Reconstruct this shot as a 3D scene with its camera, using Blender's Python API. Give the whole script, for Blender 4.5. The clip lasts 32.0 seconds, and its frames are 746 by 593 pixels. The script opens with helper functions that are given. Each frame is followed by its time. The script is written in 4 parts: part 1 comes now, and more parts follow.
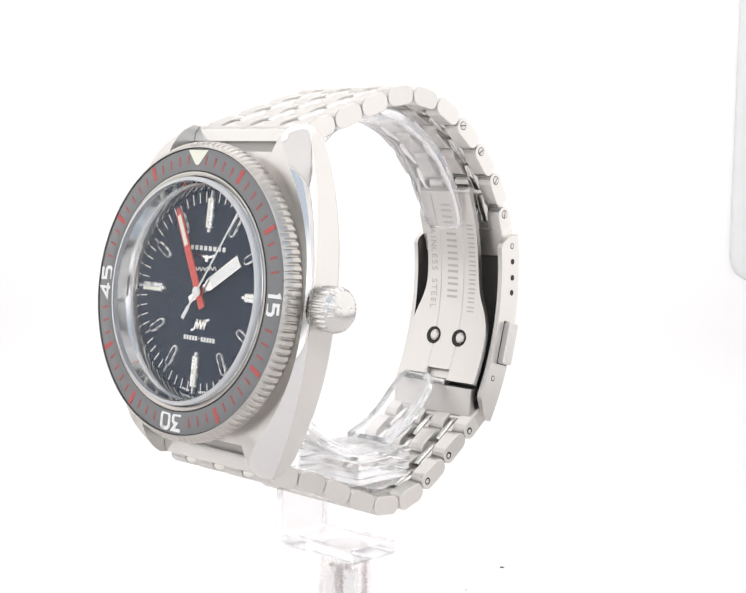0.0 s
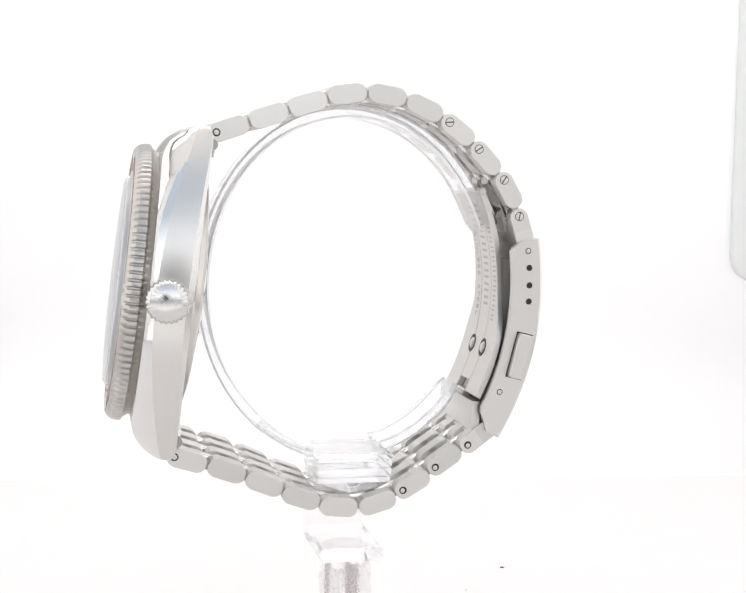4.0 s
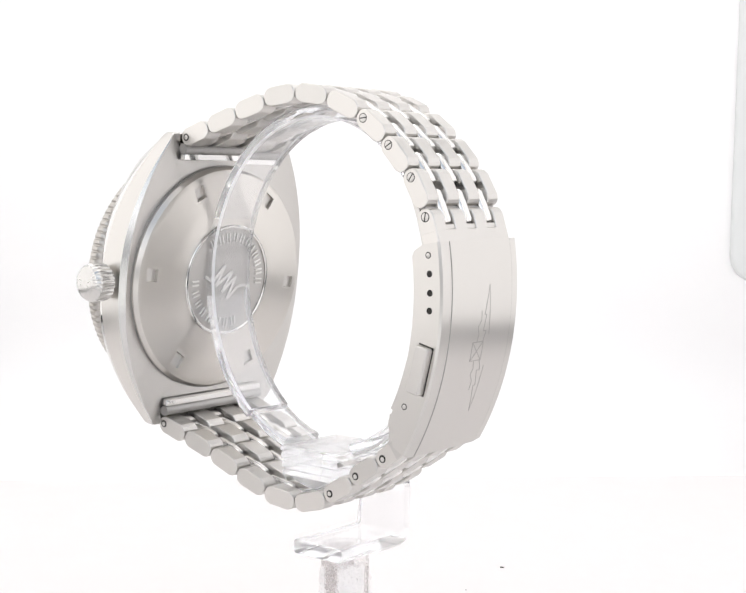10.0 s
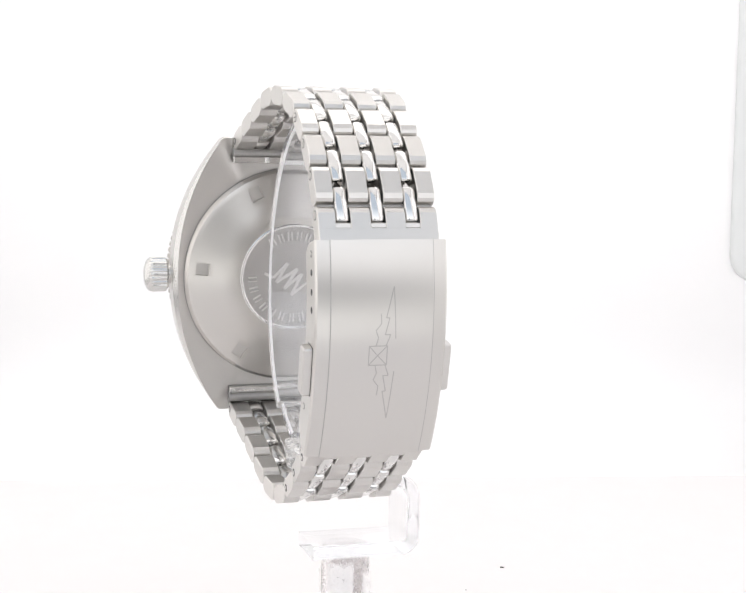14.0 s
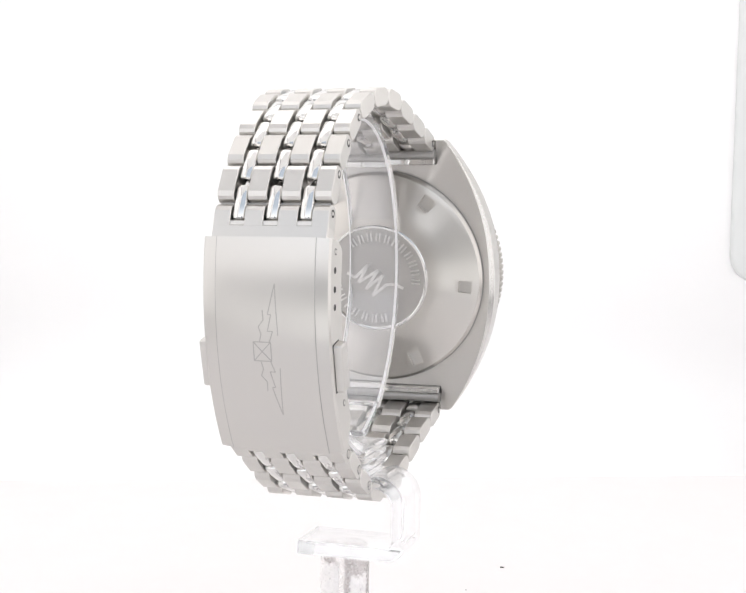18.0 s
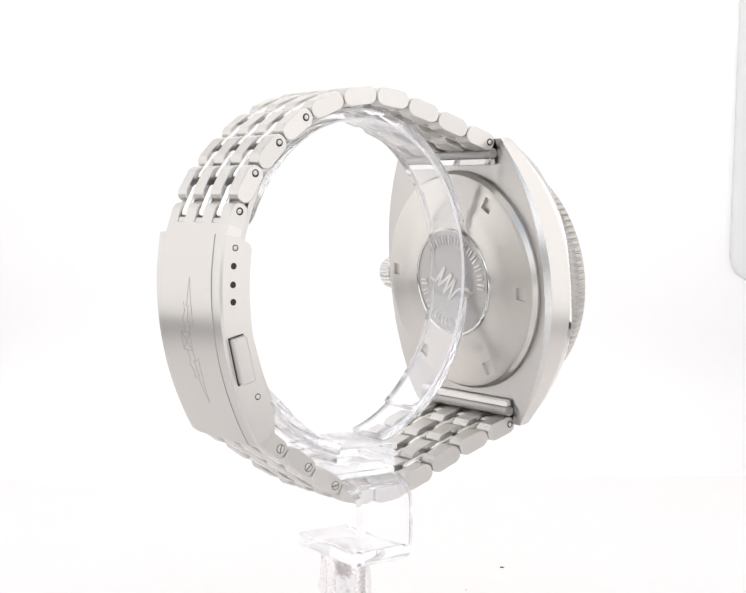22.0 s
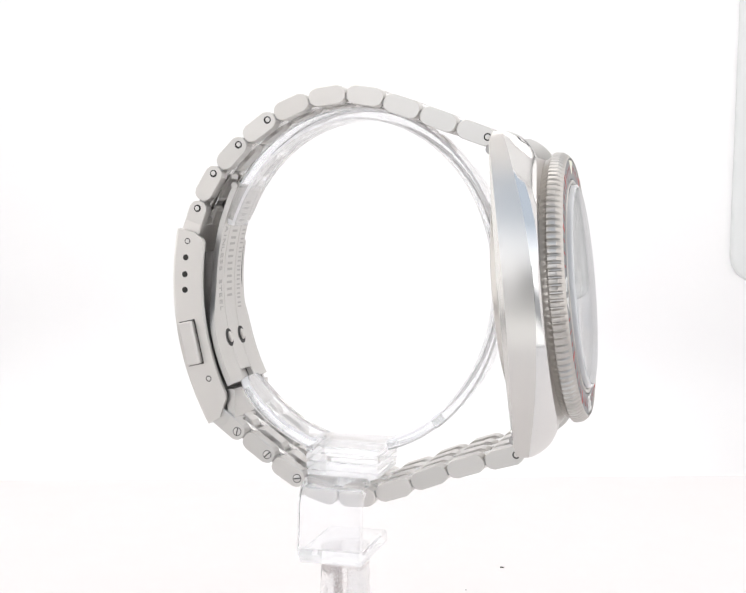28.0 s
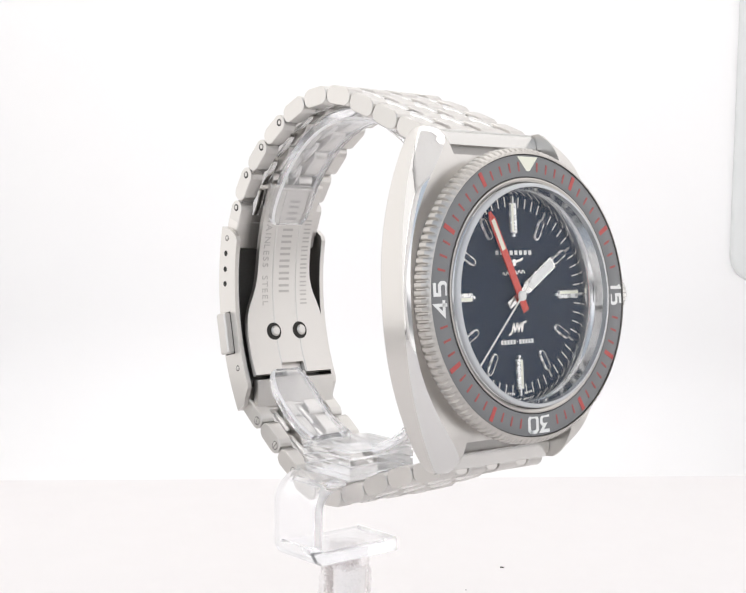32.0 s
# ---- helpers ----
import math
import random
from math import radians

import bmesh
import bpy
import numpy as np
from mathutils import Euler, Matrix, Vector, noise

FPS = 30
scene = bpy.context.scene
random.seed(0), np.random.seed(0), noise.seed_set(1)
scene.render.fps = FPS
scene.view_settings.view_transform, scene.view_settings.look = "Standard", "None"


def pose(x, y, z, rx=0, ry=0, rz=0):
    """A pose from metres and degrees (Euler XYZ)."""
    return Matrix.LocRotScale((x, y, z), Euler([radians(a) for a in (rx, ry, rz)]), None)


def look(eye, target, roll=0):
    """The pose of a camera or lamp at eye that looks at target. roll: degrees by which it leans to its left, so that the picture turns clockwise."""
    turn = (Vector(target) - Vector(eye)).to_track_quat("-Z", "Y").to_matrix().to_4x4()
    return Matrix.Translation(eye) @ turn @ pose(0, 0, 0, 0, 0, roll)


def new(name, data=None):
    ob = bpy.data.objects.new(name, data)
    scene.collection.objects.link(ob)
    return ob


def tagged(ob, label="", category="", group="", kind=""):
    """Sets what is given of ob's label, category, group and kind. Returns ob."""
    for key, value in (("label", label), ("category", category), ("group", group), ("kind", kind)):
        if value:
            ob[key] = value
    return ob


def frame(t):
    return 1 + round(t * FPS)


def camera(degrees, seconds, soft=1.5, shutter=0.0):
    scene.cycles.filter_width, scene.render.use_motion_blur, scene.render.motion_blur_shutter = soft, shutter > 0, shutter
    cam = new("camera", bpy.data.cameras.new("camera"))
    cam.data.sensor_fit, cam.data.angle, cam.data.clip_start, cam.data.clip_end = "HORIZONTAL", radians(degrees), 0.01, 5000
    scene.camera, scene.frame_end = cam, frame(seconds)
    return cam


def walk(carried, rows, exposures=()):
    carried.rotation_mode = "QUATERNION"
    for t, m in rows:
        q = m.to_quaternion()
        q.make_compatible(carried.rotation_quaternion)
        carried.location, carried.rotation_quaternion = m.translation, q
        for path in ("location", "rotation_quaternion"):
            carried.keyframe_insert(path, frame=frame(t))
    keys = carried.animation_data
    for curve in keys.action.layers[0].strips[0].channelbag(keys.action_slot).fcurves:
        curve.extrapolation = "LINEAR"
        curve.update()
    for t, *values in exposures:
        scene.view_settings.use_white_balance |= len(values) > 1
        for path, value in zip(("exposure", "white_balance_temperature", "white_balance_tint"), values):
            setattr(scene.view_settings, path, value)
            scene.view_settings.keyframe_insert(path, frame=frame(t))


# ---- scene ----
# All lengths below are written in millimetres and scaled by MM.
MM = 0.001
AXIS_Z = 75.0          # height of the turning axis' reference level over the floor
EYE = (0.0, -215.0, AXIS_Z + 10.0)
PAN, PITCH = 0.01774, -0.08155
AIM = (EYE[0] + 200 * math.sin(PAN) * math.cos(PITCH), EYE[1] + 200 * math.cos(PAN) * math.cos(PITCH), EYE[2] + 200 * math.sin(PITCH))


def mm(v):
    return Vector(v) * MM


cam = camera(31.56, 32.0)
VIEW = look(mm(EYE), mm(AIM), 1.04)
walk(cam, [(0.0, VIEW), (32.0, VIEW)], [(0.0, 1.14), (2.0, 1.11), (4.0, 1.1), (20.0, 1.1), (27.0, 1.09), (30.0, 1.05), (32.0, 1.0)])

# ---- light: unseen lamps added in a small white tent ----
world = bpy.data.worlds.new("room")
scene.world = world
world.use_nodes = True
tree = world.node_tree
co = tree.nodes.new("ShaderNodeTexCoord")
axes = tree.nodes.new("ShaderNodeSeparateXYZ")
ramp = tree.nodes.new("ShaderNodeValToRGB")     # unseen room as grey bands by height, tuned to shape the reflections
shift = tree.nodes.new("ShaderNodeMapRange")
shift.inputs["From Min"].default_value, shift.inputs["From Max"].default_value = -1.0, 1.0
ramp.color_ramp.elements[0].position, ramp.color_ramp.elements[0].color = 0.39, (0.80, 0.80, 0.80, 1)
ramp.color_ramp.elements[1].position, ramp.color_ramp.elements[1].color = 0.45, (0.28, 0.285, 0.295, 1)
upper = ramp.color_ramp.elements.new(0.51)
upper.color = (0.30, 0.305, 0.32, 1)
upper = ramp.color_ramp.elements.new(0.55)
upper.color = (0.98, 0.98, 1.0, 1)
upper = ramp.color_ramp.elements.new(0.66)
upper.color = (0.82, 0.85, 0.90, 1)
upper = ramp.color_ramp.elements.new(0.80)
upper.color = (0.40, 0.45, 0.52, 1)
tree.links.new(co.outputs["Generated"], axes.inputs["Vector"])
tree.links.new(axes.outputs["Z"], shift.inputs["Value"])
tree.links.new(shift.outputs["Result"], ramp.inputs["Fac"])
tree.links.new(ramp.outputs["Color"], tree.nodes["Background"].inputs["Color"])
tree.nodes["Background"].inputs["Strength"].default_value = 0.82


def panel_light(name, at, target, width, depth, watts, colour):
    data = bpy.data.lights.new(name, "AREA")
    data.shape, data.size, data.size_y, data.energy, data.color = "RECTANGLE", width * MM, depth * MM, watts, colour
    lamp = new(name, data)
    lamp.matrix_world = look(mm(at), mm(target))
    return lamp


panel_light("unseen_tent_lamp", (0, 115, 393), (0, 115, 0.1), 430, 200, 0.26, (1.0, 0.98, 0.973))
# the two side lamps are added fill without a known source
panel_light("unseen_tent_lamp", (-218, 30, 200), (0, 30, 200), 380, 360, 0.262, (1.0, 0.98, 0.971))
panel_light("unseen_tent_lamp", (218, 30, 200), (0, 30, 200), 380, 360, 0.262, (1.0, 0.98, 0.979))


# ---- materials ----
def material(name, colour, rough=0.5, metal=0.0, **more):
    m = bpy.data.materials.new(name)
    m.use_nodes = True
    b = m.node_tree.nodes["Principled BSDF"]
    b.inputs["Base Color"].default_value = (*colour, 1)
    b.inputs["Roughness"].default_value = rough
    b.inputs["Metallic"].default_value = metal
    for key, value in more.items():
        b.inputs[key.replace("_", " ")].default_value = value
    return m


def grain(m, stretch, scale, bump, rough_lo, rough_hi, tint=None, depth=0.00002):
    """Streaked or cloudy wear: noise in object space drives roughness, a little colour and fine relief."""
    t = m.node_tree
    b = t.nodes["Principled BSDF"]
    co = t.nodes.new("ShaderNodeTexCoord")
    mp = t.nodes.new("ShaderNodeMapping")
    mp.inputs["Scale"].default_value = stretch
    n = t.nodes.new("ShaderNodeTexNoise")
    n.inputs["Scale"].default_value, n.inputs["Detail"].default_value = scale, 4
    t.links.new(co.outputs["Object"], mp.inputs["Vector"])
    t.links.new(mp.outputs["Vector"], n.inputs["Vector"])
    r = t.nodes.new("ShaderNodeMapRange")
    r.inputs["To Min"].default_value, r.inputs["To Max"].default_value = rough_lo, rough_hi
    r.inputs["From Min"].default_value, r.inputs["From Max"].default_value = 0.3, 0.7
    t.links.new(n.outputs["Fac"], r.inputs["Value"])
    t.links.new(r.outputs["Result"], b.inputs["Roughness"])
    if bump:
        bp = t.nodes.new("ShaderNodeBump")
        bp.inputs["Strength"].default_value, bp.inputs["Distance"].default_value = bump, depth
        t.links.new(n.outputs["Fac"], bp.inputs["Height"])
        t.links.new(bp.outputs["Normal"], b.inputs["Normal"])
    if tint:
        n2 = t.nodes.new("ShaderNodeTexNoise")
        n2.inputs["Scale"].default_value, n2.inputs["Detail"].default_value = scale * 0.15, 3
        t.links.new(co.outputs["Object"], n2.inputs["Vector"])
        mx = t.nodes.new("ShaderNodeMix")
        mx.data_type = "RGBA"
        mx.inputs["A"].default_value = b.inputs["Base Color"].default_value
        mx.inputs["B"].default_value = (*tint, 1)
        t.links.new(n2.outputs["Fac"], mx.inputs["Factor"])
        t.links.new(mx.outputs["Result"], b.inputs["Base Color"])
    return m


def brush(m, axis, amount):
    """Brushing that spreads the shine across its lines."""
    t = m.node_tree
    b = t.nodes["Principled BSDF"]
    tangent = t.nodes.new("ShaderNodeTangent")
    tangent.direction_type, tangent.axis = "RADIAL", axis
    t.links.new(tangent.outputs["Tangent"], b.inputs["Tangent"])
    b.inputs["Anisotropic"].default_value, b.inputs["Anisotropic Rotation"].default_value = amount, 0.25
    return m


STEEL = (0.675, 0.652, 0.625)
STEEL_B = (0.595, 0.58, 0.56)
brushed_y = brush(grain(material("brushed_steel", STEEL, 0.3, 1), (700, 50, 700), 6, 0.03, 0.29, 0.37, STEEL_B), "X", 0.8)
satin = grain(material("satin_steel", STEEL, 0.35, 1), (500, 500, 500), 5, 0.02, 0.30, 0.38, STEEL_B)
turned = brush(grain(material("turned_steel", (0.68, 0.645, 0.60), 0.35, 1), (500, 500, 500), 5, 0.0, 0.30, 0.30, STEEL_B), "Z", 0.75)
polished = grain(material("polished_steel", (0.74, 0.73, 0.715), 0.06, 1), (80, 80, 80), 4, 0.0, 0.04, 0.10)


def vary(m, low, high):
    """Each piece takes its own tone between two."""
    t = m.node_tree
    info = t.nodes.new("ShaderNodeObjectInfo")
    mx = t.nodes.new("ShaderNodeMix")
    mx.data_type = "RGBA"
    mx.inputs["A"].default_value, mx.inputs["B"].default_value = (*low, 1), (*high, 1)
    t.links.new(info.outputs["Random"], mx.inputs["Factor"])
    t.links.new(mx.outputs["Result"], t.nodes["Principled BSDF"].inputs["Base Color"])
    return m


flank_steel = vary(grain(material("link_flank_steel", STEEL, 0.26, 1), (120, 20, 120), 5, 0.0, 0.285, 0.295), (0.61, 0.595, 0.57), (0.71, 0.685, 0.655))
bezel_steel = grain(material("bezel_steel", (0.53, 0.505, 0.475), 0.3, 1), (500, 500, 500), 5, 0.0, 0.28, 0.32, (0.49, 0.47, 0.445))
crown_steel = grain(material("crown_steel", (0.66, 0.65, 0.63), 0.2, 1), (500, 500, 500), 5, 0.008, 0.17, 0.27)
rehaut = grain(material("mirror_ring_steel", (0.70, 0.70, 0.70), 0.06, 1), (300, 300, 300), 5, 0.0, 0.05, 0.09)
# near-black for dark joints, and for the painted shade of holes and gaps
dark_gap = grain(material("gap_shade_steel", (0.05, 0.048, 0.046), 0.5, 1), (300, 300, 300), 4, 0.0, 0.4, 0.6)
insert_grey = grain(material("grey_bezel_insert", (0.19, 0.192, 0.195), 0.4), (300, 300, 300), 5, 0.02, 0.32, 0.46, (0.17, 0.173, 0.177))
dial_navy = grain(material("blue_black_dial", (0.008, 0.020, 0.045), 0.4, Specular_IOR_Level=0.05), (200, 200, 200), 5, 0.0, 0.36, 0.46, (0.009, 0.022, 0.050))
lume = grain(material("cream_lume", (0.80, 0.80, 0.68), 0.6), (600, 600, 600), 6, 0.05, 0.5, 0.7)
white_print = material("white_print", (0.80, 0.80, 0.78), 0.5)
white_edge = grain(material("satin_white_metal", (0.80, 0.80, 0.79), 0.25, 0.6), (300, 300, 300), 4, 0.0, 0.2, 0.32)
red_paint = material("red_paint", (0.62, 0.055, 0.04), 0.4)
bezel_red = material("bezel_red_print", (0.46, 0.075, 0.07), 0.5)
dark_red = material("dark_red_print", (0.36, 0.08, 0.075), 0.5)
engraved = grain(material("engraved_steel", (0.42, 0.41, 0.40), 0.45, 1), (600, 600, 600), 5, 0.0, 0.4, 0.55)
# darker steel, the shade painted on the clasp cover's inside
inside_steel = grain(material("inside_shade_steel", (0.30, 0.29, 0.28), 0.5, 1), (600, 600, 600), 5, 0.0, 0.42, 0.6)
stamp = grain(material("stamped_steel", (0.47, 0.455, 0.44), 0.45, 1), (600, 600, 600), 5, 0.0, 0.4, 0.5)
relief_steel = grain(material("pale_relief_steel", (0.80, 0.79, 0.77), 0.32, 1), (400, 400, 400), 5, 0.0, 0.28, 0.38)
medal = grain(material("matt_grey_steel", (0.50, 0.485, 0.47), 0.42, 1), (600, 600, 600), 5, 0.02, 0.36, 0.46)


def thin_glass(name, least):
    """A clear pane with a mirror sheen that grows towards the edge of view."""
    m = material(name, (1, 1, 1))
    t = m.node_tree
    clear, gloss = t.nodes.new("ShaderNodeBsdfTransparent"), t.nodes.new("ShaderNodeBsdfGlossy")
    gloss.inputs["Roughness"].default_value = 0.0
    facing, mix = t.nodes.new("ShaderNodeLayerWeight"), t.nodes.new("ShaderNodeMixShader")
    power, sheen = t.nodes.new("ShaderNodeMath"), t.nodes.new("ShaderNodeMapRange")
    facing.inputs["Blend"].default_value = 0.5
    power.operation, power.inputs[1].default_value = "POWER", 4.5
    sheen.inputs["To Min"].default_value = least
    t.links.new(facing.outputs["Facing"], power.inputs[0])
    t.links.new(power.outputs["Value"], sheen.inputs["Value"])
    t.links.new(sheen.outputs["Result"], mix.inputs["Fac"])
    t.links.new(clear.outputs["BSDF"], mix.inputs[1])
    t.links.new(gloss.outputs["BSDF"], mix.inputs[2])
    t.links.new(mix.outputs["Shader"], t.nodes["Material Output"].inputs["Surface"])
    return m


sapphire = thin_glass("sapphire_glass", 0.022)
# opaque grey that paints the reflection inside the clear glass rim
rim_glare = material("painted_glass_edge", (0.52, 0.53, 0.54), 0.15, 0.0, Coat_Weight=0.6)
acrylic = grain(material("clear_acrylic", (0.984, 0.984, 0.992), 0.05, 0.0, Transmission_Weight=0.89, IOR=1.22, Coat_Weight=0.4, Coat_Roughness=0.05), (60, 60, 60), 4, 0.04, 0.01, 0.05, None, 0.0004)
soft_acrylic = material("worn_acrylic", (0.985, 0.985, 0.99), 0.16, 0.0, Transmission_Weight=0.88, IOR=1.2)
frosted = grain(material("frosted_acrylic", (0.99, 0.98, 0.978), 0.25, 0.0, Transmission_Weight=0.86, IOR=1.07), (500, 500, 500), 5, 0.5, 0.12, 0.35, (0.97, 0.94, 0.935), 0.0005)
# whiter, duller acrylic for the cuff's chamfers
pale_edge = material("matt_acrylic_edge", (0.975, 0.975, 0.98), 0.3, 0.0, Transmission_Weight=0.3, IOR=1.2)
glue = grain(material("dried_glue", (0.96, 0.925, 0.91), 0.35), (500, 500, 500), 5, 0.5, 0.2, 0.5, (0.94, 0.91, 0.90), 0.0006)
white_card = grain(material("white_card", (0.822, 0.803, 0.80), 0.7), (40, 40, 40), 3, 0.05, 0.6, 0.8, (0.79, 0.765, 0.76), 0.0006)
white_cloth = grain(material("white_cloth", (0.915, 0.912, 0.912), 0.9), (15, 15, 15), 3, 0.0, 0.8, 0.95, (0.905, 0.901, 0.904))
grey_panel_m = grain(material("light_grey_panel", (0.70, 0.715, 0.71), 0.6), (12, 12, 12), 3, 0.0, 0.5, 0.7, (0.68, 0.695, 0.69))
housing = grain(material("dark_slab", (0.05, 0.05, 0.052), 0.6), (40, 40, 40), 4, 0.0, 0.5, 0.7, (0.04, 0.04, 0.042))
dust_m = material("dark_dust", (0.10, 0.09, 0.085), 0.8)


# ---- mesh helpers ----
def loft(bm, rings, cap=True, closed=True, slot=0):
    """Skin a row of point rings of equal length."""
    vs = [[bm.verts.new(q) for q in ring] for ring in rings]
    n = len(rings[0])
    for a, b in zip(vs, vs[1:]):
        for i in range(n if closed else n - 1):
            f = bm.faces.new((a[i], a[(i + 1) % n], b[(i + 1) % n], b[i]))
            f.material_index = slot
    if cap:
        bm.faces.new(list(reversed(vs[0]))).material_index = slot
        bm.faces.new(vs[-1]).material_index = slot
    return vs


def revolve(bm, profile, seg=96, closed=False, slots=None):
    """Turn (radius, height) points about z; closed joins the last to the first."""
    rings = [[(r * math.cos(2 * math.pi * k / seg), r * math.sin(2 * math.pi * k / seg), h) for k in range(seg)] for r, h in profile]
    vs = [[bm.verts.new(q) for q in ring] for ring in rings]
    pairs = list(zip(vs, vs[1:])) + ([(vs[-1], vs[0])] if closed else [])
    for j, (a, b) in enumerate(pairs):
        for i in range(seg):
            f = bm.faces.new((a[i], a[(i + 1) % seg], b[(i + 1) % seg], b[i]))
            f.material_index = slots[j] if slots else 0
    if not closed:
        if profile[0][0] > 0:
            bm.faces.new(list(reversed(vs[0])))
        if profile[-1][0] > 0:
            bm.faces.new(vs[-1])
    return bm


def box(bm, x0, x1, y0, y1, z0, z1, edge=0.0):
    """A box with chamfered edges along z and at both ends."""
    e = edge
    if not e:
        ring = [(x0, y0), (x1, y0), (x1, y1), (x0, y1)]
        loft(bm, [[(x, y, z0) for x, y in ring], [(x, y, z1) for x, y in ring]])
        return bm

    def ring(g):
        return [(x0 + e + g, y0 + g), (x1 - e - g, y0 + g), (x1 - g, y0 + e + g), (x1 - g, y1 - e - g),
                (x1 - e - g, y1 - g), (x0 + e + g, y1 - g), (x0 + g, y1 - e - g), (x0 + g, y0 + e + g)]

    loft(bm, [[(x, y, z) for x, y in ring(g)] for g, z in ((e * 0.7, z0), (0, z0 + e), (0, z1 - e), (e * 0.7, z1))])
    return bm


def new_bm():
    return bmesh.new()


def mesh_of(name, bm, materials, angle=32):
    bmesh.ops.remove_doubles(bm, verts=bm.verts, dist=1e-5)
    bmesh.ops.recalc_face_normals(bm, faces=bm.faces)
    bmesh.ops.scale(bm, vec=(MM, MM, MM), verts=bm.verts)
    me = bpy.data.meshes.new(name)
    bm.to_mesh(me)
    bm.free()
    for m in materials if isinstance(materials, (list, tuple)) else [materials]:
        me.materials.append(m)
    me.shade_smooth()
    me.set_sharp_from_angle(angle=radians(angle))
    return me


def place(x, y, z, rx=0, ry=0, rz=0):
    """A pose in millimetres and degrees."""
    return pose(x * MM, y * MM, z * MM, rx, ry, rz)


def flanks(bm):
    """Give the faces that look along x the second material."""
    bm.normal_update()
    for f in bm.faces:
        if abs(f.normal.x) > 0.7:
            f.material_index = 1
    return bm


def part(name, bm, materials, parent, at=None, label="", angle=32):
    """One mesh object under a thing or under a part; bm may also be a finished mesh."""
    me = bm if isinstance(bm, bpy.types.Mesh) else mesh_of(name, bm, materials, angle)
    ob = new(name, me)
    ob.parent = parent
    if at is not None:
        ob.matrix_local = at
    if label:
        ob["label"] = label
    return ob


def setting(name, bm, materials, label, category, angle=32):
    ob = new(name, mesh_of(name, bm, materials, angle))
    return tagged(ob, label, category, kind="structure")


def prism(outline, h0, h1, edge=0.0):
    """A flat outline in x, y, thickened from h0 to h1, its upper rim drawn in by edge."""
    bm = new_bm()
    cx = sum(q[0] for q in outline) / len(outline)
    cy = sum(q[1] for q in outline) / len(outline)
    rings = [[(x, y, h0) for x, y in outline], [(x, y, h1 - edge) for x, y in outline]]
    if edge:
        ring = []
        for x, y in outline:
            d = math.hypot(x - cx, y - cy) or 1
            ring.append((x - (x - cx) / d * edge, y - (y - cy) / d * edge, h1))
        rings.append(ring)
    loft(bm, rings)
    return bm


def stroke(bm, points, width, h0, h1):
    """A line of flat bars along points."""
    for (x0, y0), (x1, y1) in zip(points, points[1:]):
        d = math.hypot(x1 - x0, y1 - y0)
        nx, ny = -(y1 - y0) / d * width / 2, (x1 - x0) / d * width / 2
        ring = [(x0 + nx, y0 + ny), (x0 - nx, y0 - ny), (x1 - nx, y1 - ny), (x1 + nx, y1 + ny)]
        loft(bm, [[(x, y, h0) for x, y in ring], [(x, y, h1) for x, y in ring]])
    return bm


def ribbon(bm, points, width, h0, h1):
    """A flat line of even width with mitred corners along points."""
    rings = []
    for k, (x, y) in enumerate(points):
        a = Vector(points[k]) - Vector(points[k - 1]) if k else None
        b = Vector(points[k + 1]) - Vector(points[k]) if k < len(points) - 1 else None
        if points[0] == points[-1] and k in (0, len(points) - 1):
            a, b = Vector(points[-1]) - Vector(points[-2]), Vector(points[1]) - Vector(points[0])
        d = ((a or b).normalized() + (b or a).normalized()).normalized()
        n = Vector((-d.y, d.x))
        side = Vector((-(b or a).normalized().y, (b or a).normalized().x))
        n *= width / 2 / max(0.45, n.dot(side))
        rings.append([(x + n.x, y + n.y, h0), (x - n.x, y - n.y, h0), (x - n.x, y - n.y, h1), (x + n.x, y + n.y, h1)])
    loft(bm, rings)
    return bm


def lettering(name, text, size, height, spacing=1.0, swell=0.004):
    """Built-in font as a thin mesh in metres, centred."""
    curve = bpy.data.curves.new(name, "FONT")
    curve.body, curve.size, curve.extrude, curve.space_character = text, size * MM, height * MM, spacing
    curve.align_x, curve.align_y, curve.offset = "CENTER", "CENTER", size * swell * MM
    ob = new(name, curve)
    bpy.context.view_layer.update()
    me = bpy.data.meshes.new_from_object(ob.evaluated_get(bpy.context.evaluated_depsgraph_get()))
    bpy.data.objects.remove(ob)
    bpy.data.curves.remove(curve)
    me.materials.clear()
    return me


def carve(bm, cutters, materials):
    """Subtract the cutter bmeshes from bm; returns the mesh, in metres."""
    body = new("blank", mesh_of("blank", bm, materials))
    tools = []
    for c in cutters:
        tool = new("cutter", mesh_of("cutter", c, materials))
        mod = body.modifiers.new("cut", "BOOLEAN")
        mod.object, mod.operation, mod.solver, mod.use_self = tool, "DIFFERENCE", "EXACT", True
        tools.append(tool)
    bpy.context.view_layer.update()
    me = bpy.data.meshes.new_from_object(body.evaluated_get(bpy.context.evaluated_depsgraph_get()))
    for ob in [body, *tools]:
        bpy.data.objects.remove(ob)
    me.shade_smooth()
    me.set_sharp_from_angle(angle=radians(28))
    return me


# ---- the white photo tent ----
HALF, BACK, FRONT, TOP = 225.0, 230.0, -150.0, 400.0


